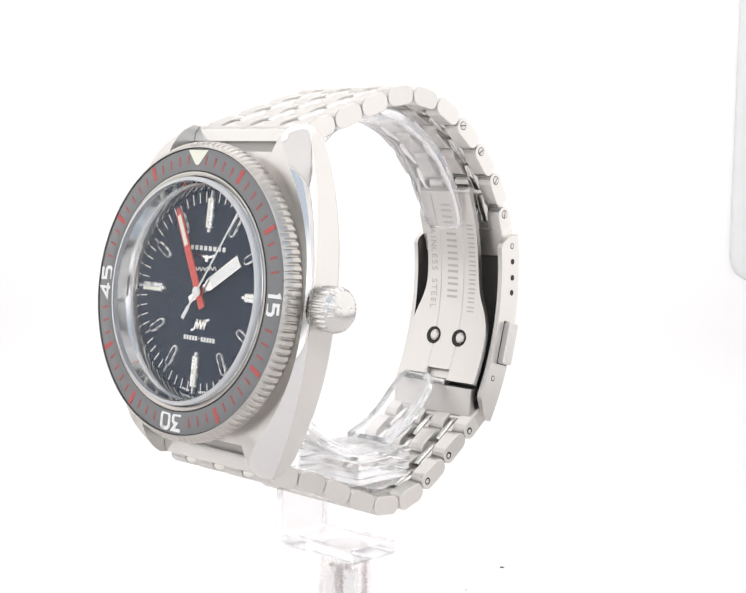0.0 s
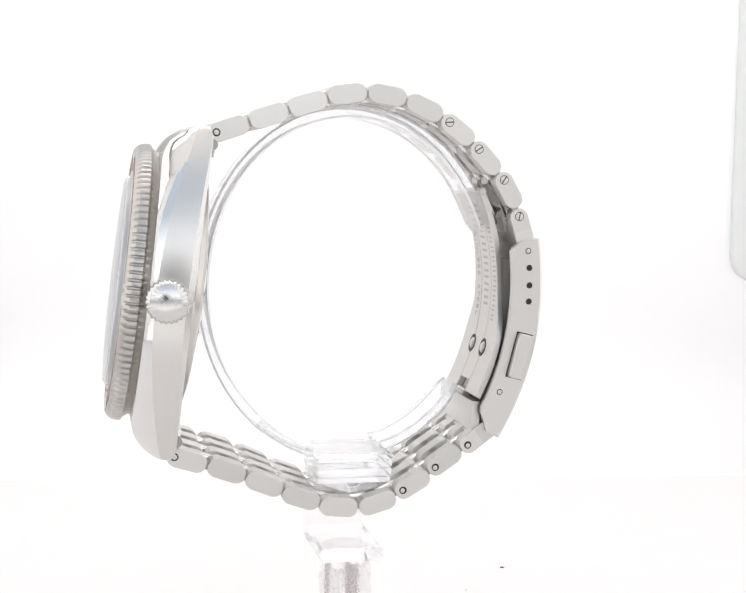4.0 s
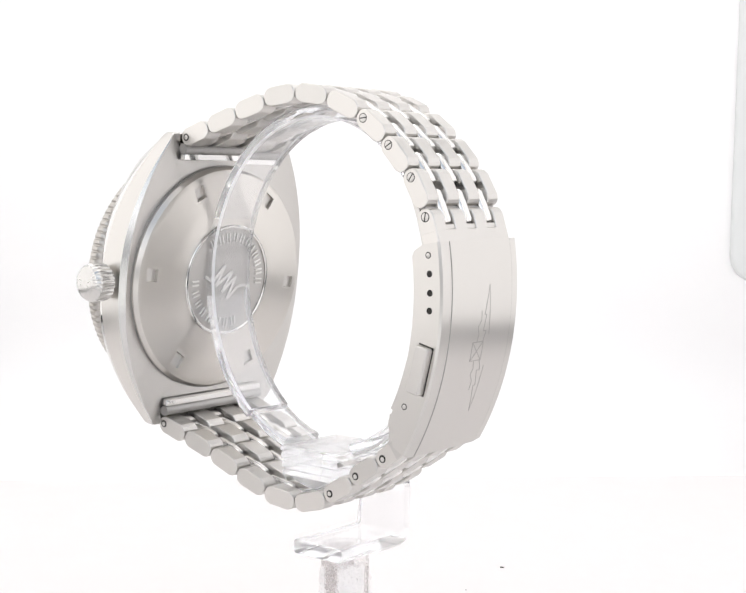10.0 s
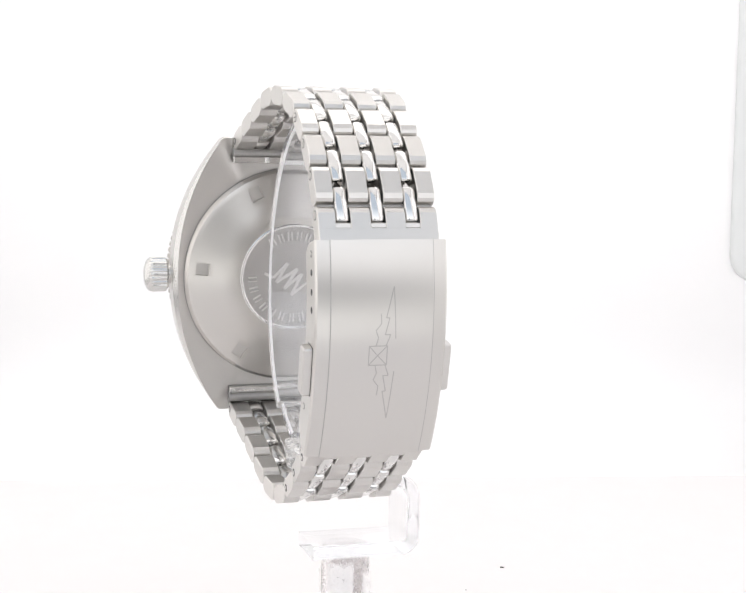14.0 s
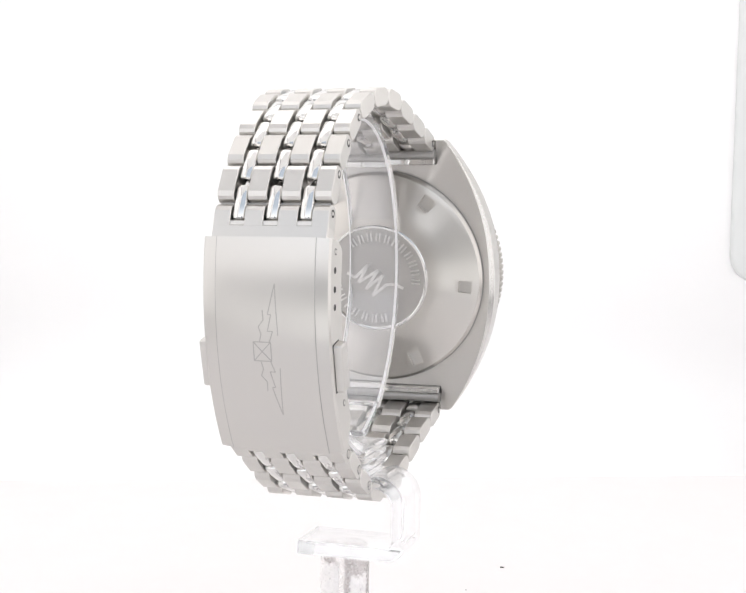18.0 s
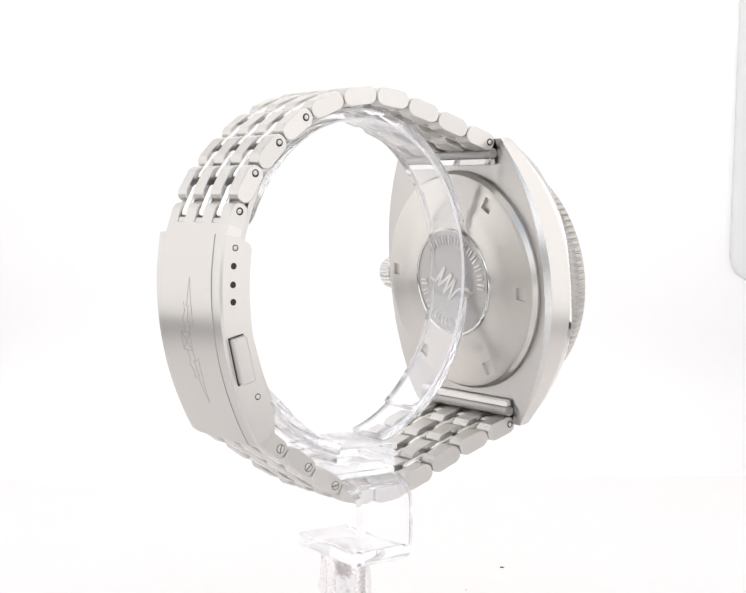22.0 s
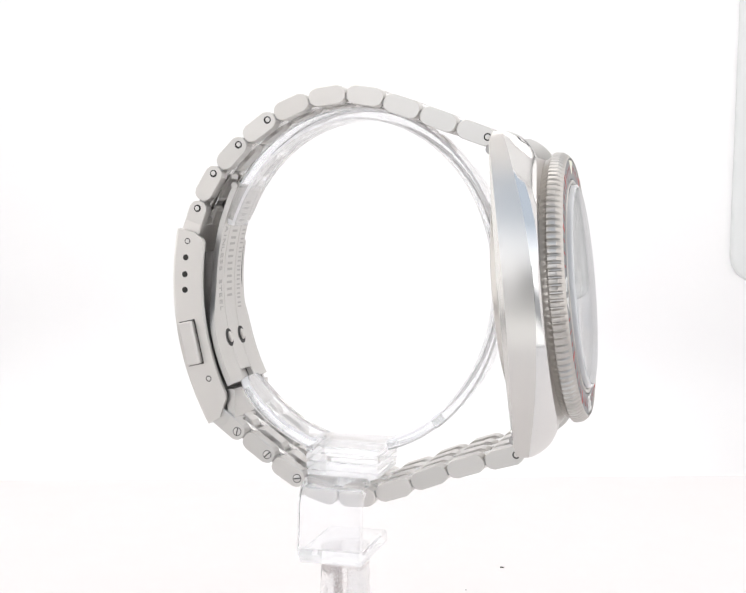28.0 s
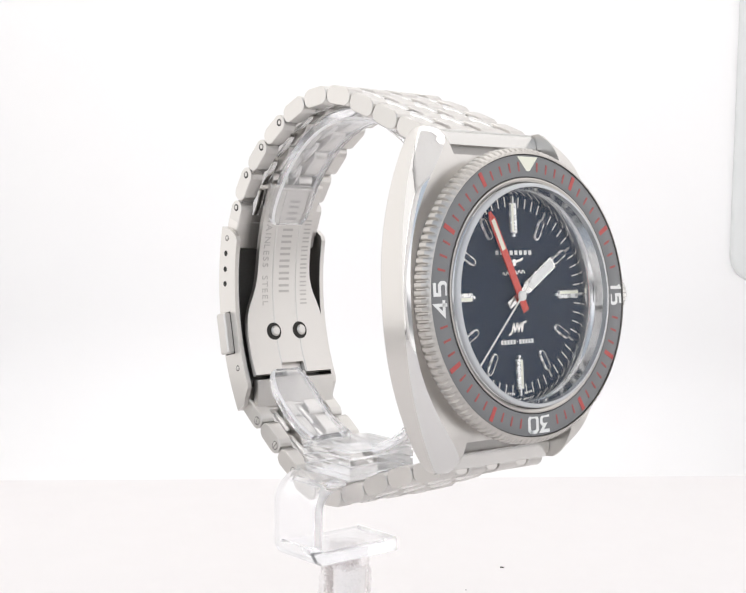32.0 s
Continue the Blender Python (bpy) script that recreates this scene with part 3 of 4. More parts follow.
def build_dial():
    bm = revolve(new_bm(), [(0, DIAL - 0.5), (15.2, DIAL - 0.5), (15.2, DIAL), (0.8, DIAL), (0.0, DIAL)], 120)
    dial = part("dial", bm, dial_navy, watch, CASE, "blue-black dial with pale markers")
    bm = revolve(new_bm(), [(16.28, 2.1), (16.28, -1.7), (14.85, -1.7), (14.72, DIAL + 0.03), (14.88, -0.65), (15.1, 0.05), (15.32, 0.6), (15.4, 0.66), (15.5, 0.9), (15.95, 2.2), (16.1, 2.25)], 160, closed=True)
    part("flange_ring", bm, rehaut, watch, CASE, "polished steel ring round the dial")
    # minute strokes
    tick = mesh_of("minute_tick", box(new_bm(), -0.075, 0.075, -0.75, 0.75, 0, 0.05), white_print)
    for k in range(60):
        if k % 5:
            part("minute_tick", tick, None, dial, place(0, 0, 0, 0, 0, -6 * k) @ place(0, 13.75, DIAL))
    # applied markers: outlined slots at the hours, double bars at the quarters
    def slot(half, length, rnd=4):
        pts = []
        for s in (1, -1):
            for k in range(rnd + 1):
                a = math.pi * k / rnd if s > 0 else math.pi + math.pi * k / rnd
                pts.append((half * math.cos(a), s * (length / 2 - half) + half * math.sin(a)))
        return pts
    frame_m = mesh_of("hour_marker", prism(slot(0.58, 3.5), 0, 0.30, 0.06), white_edge)
    core_m = mesh_of("lume_fill", prism(slot(0.36, 3.05), 0.26, 0.33), dial_navy)
    quarter = new_bm()
    box(quarter, -0.62, 0.62, -2.2, 2.2, 0, 0.42, 0.08)
    box(quarter, -0.17, 0.17, 2.15, 3.2, 0, 0.36)
    box(quarter, -0.22, 0.22, -2.75, -2.15, 0, 0.36)
    quarter_m = mesh_of("quarter_marker", quarter, white_edge)
    bar_m = mesh_of("lume_fill", box(new_bm(), -0.50, -0.04, -2.05, 2.05, 0.40, 0.46), lume)
    stem_m = mesh_of("marker_stem", box(new_bm(), -0.10, 0.10, 1.7, 2.9, 0, 0.22), white_edge)
    for k in range(12):
        turn = CASE @ place(0, 0, 0, 0, 0, -30 * k)
        if k % 3:
            ob = part("hour_marker", frame_m, None, watch, turn @ place(0, 11.2, DIAL), "polished slot-shaped hour marker")
            part("lume_fill", core_m, None, ob)
            part("marker_stem", stem_m, None, ob)
        else:
            ob = part("quarter_marker", quarter_m, None, watch, turn @ place(0, 11.4, DIAL), "polished two-tone quarter marker")
            part("lume_fill", bar_m, None, ob)
    # plain shapes for the maker's marks
    bm = new_bm()
    for k in range(8):
        x = -3.5 + 1.0 * k
        box(bm, x - 0.30, x + 0.30, 6.0, 6.65, DIAL, DIAL + 0.06)
    part("maker_bars", bm, white_print, dial, label="row of small white bars")
    bm = new_bm()
    for s in (1, -1):
        stroke(bm, [(s * 0.25, 5.0), (s * 1.3, 5.25), (s * 1.9, 5.5)], 0.34, DIAL, DIAL + 0.12)
    box(bm, -0.32, 0.32, 4.4, 5.4, DIAL, DIAL + 0.12)
    part("winged_emblem", bm, polished, dial, label="small applied steel emblem with two wings")
    bm = new_bm()
    stroke(bm, [(-2.5 + 0.25 * k, 3.2 + 0.30 * math.sin(k * 1.9) + 0.02 * k) for k in range(20)], 0.16, DIAL, DIAL + 0.05)
    part("script_line", bm, white_print, dial, label="fine white scrawl")
    bm = new_bm()
    stroke(bm, [(-1.9, -5.6), (-1.2, -5.4), (-0.7, -3.9), (-0.55, -5.3), (0.1, -3.9), (0.2, -5.3), (0.8, -3.9), (0.95, -5.3), (1.3, -3.9), (2.0, -3.8)], 0.3, DIAL, DIAL + 0.12)
    part("wave_emblem", bm, polished, dial, label="applied steel zigzag emblem")
    bm = new_bm()
    for k in range(11):
        if k != 5:
            x = -3.2 + 0.64 * k
            box(bm, x - 0.22, x + 0.22, -7.0, -6.35, DIAL, DIAL + 0.05)
        else:
            box(bm, -0.14, 0.14, -6.73, -6.60, DIAL, DIAL + 0.05)
    part("model_bars", bm, white_print, dial, label="row of small white bars")
    bm = new_bm()
    for s in (1, -1):
        for k in range(4):
            x = s * (1.2 + 0.42 * k)
            box(bm, x - 0.13, x + 0.13, -14.35 + 0.05 * k, -14.05 + 0.05 * k, DIAL, DIAL + 0.05)
    part("foot_bars", bm, white_print, dial)
    # crystal: a raised box glass
    bm = new_bm()
    under_side = [(1.55 * k, 2.5 - 0.2 * (k / 10) ** 2) for k in range(11)]
    over_side = [(15.5 * k / 16, 3.5 - 0.34 * (k / 16) ** 2) for k in range(16, -1, -1)]
    revolve(bm, under_side + over_side, 160)
    glass = part("crystal", bm, sapphire, watch, CASE, "domed clear watch glass", angle=6)
    # rim as a solid ring, its grey put in for the edge's glare
    wall = [(15.54, 2.3), (16.15, 2.3), (16.15, 2.8), (16.05, 2.98), (15.85, 3.1), (15.54, 3.15)]
    part("crystal_rim", revolve(new_bm(), wall, 160, closed=True), rim_glare, glass, label="opaque grey ring painted as the reflection in the glass edge", angle=30)
    glass.visible_shadow = False


build_dial()

# pointers: their own space turns about the dial's axis
HOUR0, MINUTE0, SECOND0 = 57.7, 331.5, 32.0
hour_hand = part("hour_hand", hand([(-0.55, -2.6), (0.55, -2.6), (0.62, 1.5), (0.95, 2.2), (0.95, 9.2), (-0.95, 9.2), (-0.95, 2.2), (-0.62, 1.5)], 0, 0.18), polished, watch, CASE @ place(0, 0, DIAL + 0.62, 0, 0, -HOUR0), "broad pale hour hand")
part("lume_fill", box(new_bm(), -0.75, 0.75, 2.7, 8.9, 0.16, 0.22), white_print, hour_hand)
minute_hand = part("minute_hand", hand([(-0.6, -2.5), (0.6, -2.5), (0.6, 1.0), (0.62, 12.2), (0.2, 13.4), (-0.2, 13.4), (-0.62, 12.2), (-0.6, 1.0)], 0, 0.18), red_paint, watch, CASE @ place(0, 0, DIAL + 0.98, 0, 0, -MINUTE0), "red minute hand with a pale tip")
part("lume_fill", box(new_bm(), -0.36, 0.36, 7.4, 12.2, 0.16, 0.22), lume, minute_hand)
bm = new_bm()
stroke(bm, [(0, -4.7), (0, 14.0)], 0.22, 0, 0.14)
bm.verts.ensure_lookup_table()
revolve(bm, [(0, -0.1), (0.75, -0.1), (0.75, 0.18), (0.55, 0.3), (0, 0.32)], 28)
box(bm, -0.28, 0.28, -4.7, -2.7, 0, 0.15)
seconds_hand = part("seconds_hand", bm, white_print, watch, CASE @ place(0, 0, DIAL + 1.36, 0, 0, -SECOND0), "thin white seconds hand")


def build_case_back():
    bm = revolve(new_bm(), [(0, -9.75), (9.6, -9.75), (13.4, -9.5), (14.4, -9.05), (18.0, -8.9), (18.9, -8.6), (19.4, -7.9), (19.4, -6.8), (0, -6.8)], 140)
    cut = []
    for k in range(6):
        c = box(new_bm(), 15.3, 17.6, -1.05, 1.05, -10.5, -8.35)
        bmesh.ops.rotate(c, cent=(0, 0, 0), matrix=Matrix.Rotation(radians(5 + 60 * k), 3, "Z"), verts=c.verts)
        cut.append(c)
    back = part("case_back", carve(bm, cut, [turned]), None, watch, CASE, "screw-in steel case back with six key slots")
    for k in range(6):
        part("key_slot", box(new_bm(), 15.35, 17.55, -1.0, 1.0, -8.37, -8.33), satin, back, place(0, 0, 0, 0, 0, 5 + 60 * k))
    bm = revolve(new_bm(), [(19.42, -7.2), (19.42, -7.62), (19.52, -7.62), (19.52, -7.2)], 140, closed=True)
    part("joint_ring", bm, engraved, back, label="thin dark joint round the case back")
    bm = revolve(new_bm(), [(9.2, -9.7), (9.2, -9.98), (9.35, -10.05), (9.6, -10.05), (9.75, -9.95), (9.75, -9.7)], 120, closed=True)
    part("medallion_rim", bm, polished, back, label="raised round rim")
    bm = revolve(new_bm(), [(0, -9.7), (9.15, -9.7), (9.15, -9.8), (0, -9.8)], 100)
    part("medallion_field", bm, medal, back, label="sunk dark grey field of the medallion")
    me = mesh_of("relief_bar", box(box(new_bm(), -0.5, -0.18, -0.8, 0.8, -10.08, -9.78, 0.08), 0.18, 0.5, -0.8, 0.8, -10.08, -9.78, 0.08), relief_steel)
    for a0, n, step in ((58, 11, 12.6), (358, 8, -14.2)):
        for k in range(n):
            a = a0 + step * k
            part("relief_bar", me, None, back, place(0, 0, 0, 0, 0, a - 90) @ place(0, 7.55, 0))
    bm = new_bm()
    pts = [(5.4, 0.8), (3.8, 0.0), (1.2, 2.6), (3.2, -0.9), (-0.6, 1.5), (1.8, -2.1), (-1.5, 0.6), (0.5, -3.3), (-2.1, -1.2), (-3.6, -1.1), (-5.2, -1.8)]
    stroke(bm, pts, 0.5, -10.1, -9.78)
    part("zigzag_relief", bm, relief_steel, back, label="raised zigzag emblem")


build_case_back()

# ---- bracelet ----
LINK, THICK = 6.28, 2.95
TOP_START, TOP_HEAD = (-21.5, 18.6), (19.1, 18.7, 15.2, 0.4, -16.0, -30.6, -42.7, -51.5, -68.0)
LOW_START, LOW_HEAD = (-27.3, -31.1), (-16.9, -21.3, -23.2, -16.3, 3.2, 26.5, 35.5, 34.0)


def chain(start, heads, last):
    """Centre and heading of every link, from the case to the clasp."""
    pts = [Vector(start)]
    for h in heads:
        pts.append(pts[-1] + Vector((math.cos(radians(h)), math.sin(radians(h)))) * LINK)
    out = []
    for k, p in enumerate(pts):
        a = heads[max(k - 1, 0)] if k else heads[0]
        b = heads[k] if k < len(heads) else last
        out.append((p, (a + b) / 2))
    return out


def section(a, b):
    q = [(a, 0.3), (a - 0.14, 0.78), (a - 0.5, 1.17), (a - 1.2, b)]
    return [(x, y) for x, y in q] + [(-x, y) for x, y in reversed(q)] + [(-x, -y) for x, y in q] + [(x, -y) for x, y in reversed(q)]


def block(x0a, x1a, x0b, x1b, a=3.02, b=THICK / 2):
    """One link block between x0 and x1; the values at its two ends along the strap differ where the strap tapers."""
    sec = section(a, b)
    rings = []
    for end, inset in ((0, 0.10), (0, 0.0), (1, 0.0), (1, 0.10)):
        ring = []
        for y, z in sec:
            f = (y + a) / (2 * a)
            lo, hi = x0a + (x0b - x0a) * f, x1a + (x1b - x1a) * f
            x = (lo if end == 0 else hi)
            if not inset:
                x += 0.10 if end == 0 else -0.10
            ring.append((x, y * (1 - inset / a), z * (1 - inset / b)))
        rings.append(ring)
    bm = new_bm()
    loft(bm, rings)
    return bm


def bar(width):
    """Half-round polished bar that joins two rows of blocks."""
    w = width / 2
    rings = []
    for y, k in ((-2.72, 0.5), (-2.55, 0.85), (-2.1, 1.0), (2.1, 1.0), (2.55, 0.85), (2.72, 0.5)):
        ring = []
        for j in range(9):
            a = math.pi * j / 8
            ring.append((w * math.cos(a) * (0.6 + 0.4 * k), y, (0.62 + 0.72 * math.sin(a) ** 0.7) * k if 0 < j < 8 else 0.62 * k))
        ring += [(-w * (0.6 + 0.4 * k), y, -0.75 * k), (-w * 0.5, y, -1.18 * k), (w * 0.5, y, -1.18 * k), (w * (0.6 + 0.4 * k), y, -0.75 * k)]
        rings.append(ring)
    bm = new_bm()
    loft(bm, rings)
    return bm


def screw():
    bm = revolve(new_bm(), [(0, -0.2), (0.62, -0.2), (0.62, 0.02), (0.5, 0.07), (0, 0.07)], 24)
    return carve(bm, [box(new_bm(), -0.09, 0.09, -1, 1, -0.02, 0.3)], [satin])


SCREW = screw()
# flat dark discs paint the shade inside the screw and pin holes
RIM = mesh_of("screw_hole", revolve(new_bm(), [(0, 0.004), (0.69, 0.004), (0.72, 0.012), (0.76, -0.1), (0, -0.1)], 24), dark_gap)
PIN = mesh_of("pin", revolve(new_bm(), [(0, -0.2), (0.40, -0.2), (0.40, 0.03), (0.30, 0.08), (0, 0.09)], 20), satin)
HOLE = mesh_of("pin_hole", revolve(new_bm(), [(0, 0.004), (0.56, 0.004), (0.60, 0.012), (0.64, -0.1), (0, -0.1)], 24), dark_gap)


def half_width(k):
    return 11.0 - (11.0 - 8.95) * min(max(k, 0.0), 5.4) / 5.4


def build_bracelet(start, heads, last, low):
    links = chain(start, heads, last)
    flip = 180 if low else 0
    count = len(links)
    for k, (p, deg) in enumerate(links):
        at = UP @ place(0, p.x, p.y, deg)
        wa, wb = half_width(k - 0.5), half_width(k + 0.5)
        fa, fb = wa / 8.95, wb / 8.95
        for s in (1, -1):
            out = block(*sorted((s * 6.32 * fa, s * wa)), *sorted((s * 6.32 * fb, s * wb)))
            link = part("link", flanks(out), [brushed_y, flank_steel], watch, at, angle=18)
            inn = block(*sorted((s * 1.12 * fa, s * 4.12 * fa)), *sorted((s * 1.12 * fb, s * 4.12 * fb)))
            part("link", flanks(inn), [brushed_y, satin], watch, at, angle=18)
            # pins at the lugs, screws and pins in the removable links
            if k == 0 or k >= 6:
                y = -1.8 if k else -2.0
                w = wa + (wb - wa) * (y + 3.02) / 6.04
                spot = at @ place(s * (w + 0.02), y, 0.05, 0, s * 90, 0) @ place(0, 0, 0, 0, 0, 37 * k)
                screwed = k >= 6 and s == (1 if not low else -1)
                part("screw_hole" if screwed else "pin_hole", RIM if screwed else HOLE, None, link, at.inverted() @ spot)
                part("screw" if screwed else "pin", SCREW if screwed else PIN, None, link, at.inverted() @ spot @ (Matrix() if screwed or not k else place(0.06, 0.04, -0.02) @ Matrix.Diagonal((0.92, 0.92, 1, 1))))
        if k == count - 1:
            part("end_link", flanks(box(new_bm(), -wb - 0.03, wb + 0.03, 0.35, 3.05, -1.5, 1.5, 0.25)), [brushed_y, flank_steel], watch, at, "solid last link of the strap")
        # bars bridge this row and the next
        if k < count - 1:
            q, deg2 = links[k + 1]
            mid, turn = (p + q) / 2, (deg + deg2) / 2
            f = half_width(k + 0.5) / 8.95
            mesh = mesh_of("bar", bar(2.04 * f), polished, 40)
            n = Vector((-math.sin(radians(turn)), math.cos(radians(turn))))
            lift = 0.12 if not low else -0.12
            mid = mid + n * lift
            for x in (-5.22, 0, 5.22):
                part("bar", mesh, None, watch, UP @ place(x * f, mid.x, mid.y, turn) @ place(0, 0, 0, 0, flip, 0), "")
    p, deg = links[0]                   # bars between the case and the first row
    f = half_width(-0.5) / 8.95
    mesh = mesh_of("bar", bar(2.04 * f), satin, 40)
    back = p - Vector((math.cos(radians(deg)), math.sin(radians(deg)))) * 1.42
    for x in (-5.22, 0, 5.22):
        part("bar", mesh, None, watch, UP @ place(x * f, back.x, back.y, deg) @ place(0, 0, 0, 0, flip, 0) @ Matrix.Diagonal((1, 0.5, 0.96, 1)))
    # dark hinge pins that show between the rows
    for (p, a), (q, b) in zip(links, links[1:]):
        m = (p + q) / 2
        w = half_width(links.index((p, a)) + 0.5) - 0.4
        bm = revolve(new_bm(), [(0, -w), (0.5, -w), (0.5, w), (0, w)], 12)
        part("hinge_pin", bm, engraved, watch, UP @ place(0, m.x, m.y, 0, 90, 0))


build_bracelet(TOP_START, TOP_HEAD, -76.0, False)
build_bracelet(LOW_START, LOW_HEAD, 40.0, True)

# ---- folding clasp ----
CLASP_Y, CLASP_Z, CLASP_R = -18.97, -5.11, 46.85
CLASP_A0, CLASP_A1 = 9.6, -30.4


def arc(deg, r, cy=CLASP_Y, cz=CLASP_Z):
    return (cy + r * math.cos(radians(deg)), cz + r * math.sin(radians(deg)))


def build_clasp():
    W = 9.85
    rings = []
    steps = 40
    for k in range(steps + 1):
        f = k / steps
        deg = CLASP_A0 + (CLASP_A1 - CLASP_A0) * f
        depth = 4.55 * min(1.0, 0.55 + f * 14, 0.42 + (1 - f) * 7)
        ring = []
        for x, d in ((-W, depth), (-W, -0.15), (-W + 0.3, -0.5), (-7.7, -0.72), (-7.6, -0.84), (-3.5, -0.95), (3.5, -0.95), (7.6, -0.84), (7.7, -0.72), (W - 0.3, -0.5), (W, -0.15), (W, depth),
                     (W - 0.85, depth), (W - 0.85, 1.2), (-W + 0.85, 1.2), (-W + 0.85, depth)):
            y, z = arc(deg, CLASP_R - d)
            ring.append((x, y, z))
        rings.append(ring)
    bm = new_bm()
    loft(bm, rings, cap=False)
    # inner faces get the dark steel that paints the cover's inside as shaded
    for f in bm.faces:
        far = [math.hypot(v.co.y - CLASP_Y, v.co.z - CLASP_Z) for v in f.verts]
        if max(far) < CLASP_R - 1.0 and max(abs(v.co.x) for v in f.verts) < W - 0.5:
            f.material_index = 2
    ends = [e for e in bm.edges if e.is_boundary]
    bmesh.ops.contextual_create(bm, geom=[e for e in ends if e.verts[0].co.z > -5])
    bmesh.ops.contextual_create(bm, geom=[e for e in ends if e.verts[0].co.z < -5])
    bm.normal_update()
    for f in bm.faces:
        if abs(f.normal.x) > 0.7 and max(abs(v.co.x) for v in f.verts) > W - 0.2:
            f.material_index = 1
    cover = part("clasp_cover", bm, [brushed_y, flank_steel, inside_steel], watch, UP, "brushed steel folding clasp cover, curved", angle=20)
    for s in (1, -1):
        lines = new_bm()
        stroke_pts = [arc(CLASP_A0 + (CLASP_A1 - CLASP_A0) * k / 24, CLASP_R + 0.80) for k in range(25)]
        loft(lines, [[(s * 7.65 - 0.06, y, z), (s * 7.65 + 0.06, y, z), (s * 7.65 + 0.06, y - 0.14, z), (s * 7.65 - 0.06, y - 0.14, z)] for y, z in stroke_pts])
        part("edge_groove", lines, engraved, cover)
        # adjusting holes, drawn as dark discs, and their spring bar
        for deg, kind in ((7.5, 1), (4.1, 0), (0.6, 0), (-2.65, 0), (-22.0, 1)):
            y, z = arc(deg, 45.2 if deg > -10 else 44.0)
            spot = place(s * (W + 0.004), y, z, 0, s * 90, 0)
            part("spring_bar_hole", HOLE, None, cover, spot @ Matrix.Diagonal((0.82, 0.82, 1, 1)))
            if kind:
                part("spring_bar_end", PIN, None, cover, spot @ Matrix.Diagonal((0.88, 0.88, 1, 1)))
        # push button
        y, z = arc(-13.75, 45.15)
        # dark plate painted as the shaded gap round the button
        bm = box(new_bm(), -0.2, 0.012, -1.36, 1.36, -3.72, 3.72)
        part("button_gap", bm, dark_gap, cover, place(s * W, y, z, -13.75) @ place(0, 0, 0, 0, 0, 0 if s > 0 else 180))
        bm = box(new_bm(), -0.2, 1.3, -1.22, 1.22, -3.57, 3.57, 0.22)
        part("push_button", bm, satin, watch, UP @ place(s * W, y, z, -13.75) @ place(0, 0, 0, 0, 0, 0 if s > 0 else 180), "raised steel push button of the clasp")
    # winged emblem, plain strokes on the cover
    def on_cover(pts, width):
        bm = new_bm()
        for (x0, t0), (x1, t1) in zip(pts, pts[1:]):
            n = 3
            for j in range(n):
                a, b = j / n, (j + 1) / n
                seg = []
                for f in (a, b):
                    x, t = x0 + (x1 - x0) * f, t0 + (t1 - t0) * f
                    seg.append((x, t))
                d = math.hypot(seg[1][0] - seg[0][0], seg[1][1] - seg[0][1])
                nx, nt = -(seg[1][1] - seg[0][1]) / d * width / 2, (seg[1][0] - seg[0][0]) / d * width / 2
                quad = [(seg[0][0] + nx, seg[0][1] + nt), (seg[0][0] - nx, seg[0][1] - nt), (seg[1][0] - nx, seg[1][1] - nt), (seg[1][0] + nx, seg[1][1] + nt)]
                rows = []
                for lift in (-0.03, 0.035):
                    rows.append([(x, *arc(-10.4 + math.degrees(t / CLASP_R), CLASP_R + 0.95 + lift)) for x, t in quad])
                loft(bm, rows)
        return bm
    wings = []
    for s in (1, -1):
        wings += [[(-0.6, s * 1.4), (-1.2, s * 3.0), (-0.4, s * 3.0), (-1.0, s * 5.4), (-0.5, s * 5.4), (-1.6, s * 9.8), (-2.0, s * 2.4)],
                  [(0.9, s * 1.4), (0.6, s * 2.6), (1.0, s * 3.6), (0.2, s * 4.6), (0.3, s * 6.0)]]
    wings += [[(-0.8, -1.4), (1.9, -1.4), (1.9, 1.4), (-0.8, 1.4), (-0.8, -1.4)], [(-0.8, -1.4), (0.6, 0), (-0.8, 1.4)], [(1.9, -1.4), (0.6, 0), (1.9, 1.4)]]
    for pts in wings:
        part("emblem_stroke", on_cover(pts, 0.13), stamp, cover)
    # inner blade, seen from inside the loop
    BY, BZ, BR = -14.75, -5.66, 37.0
    rings = []
    for k in range(33):
        f = k / 32
        deg = 24.2 + (-27.0 - 24.2) * f
        w = 5.6 + 2.9 * (1 / (1 + math.exp(-(f - 0.60) * 21)))
        ring = []
        for x, d in ((-w, 0.0), (-w, -0.9), (w, -0.9), (w, 0.0), (2.75, 0.0), (2.62, -0.14), (2.45, -0.14), (2.32, 0.0), (-2.32, 0.0), (-2.45, -0.14), (-2.62, -0.14), (-2.75, 0.0)):
            y, z = arc(deg, BR - d, BY, BZ)
            ring.append((x, y, z))
        rings.append(ring)
    bm = new_bm()
    loft(bm, rings)
    y, z = arc(-26.6, BR, BY, BZ)       # notch between the two lower tongues
    notch = box(new_bm(), -2.4, 2.4, y - 3, y + 3, z - 3.2, z + 1.5)
    blade = part("folding_blade", carve(bm, [notch], [satin]), None, watch, UP, "satin steel folding blade inside the clasp")
    bm = new_bm()                       # tongue that shows in the notch
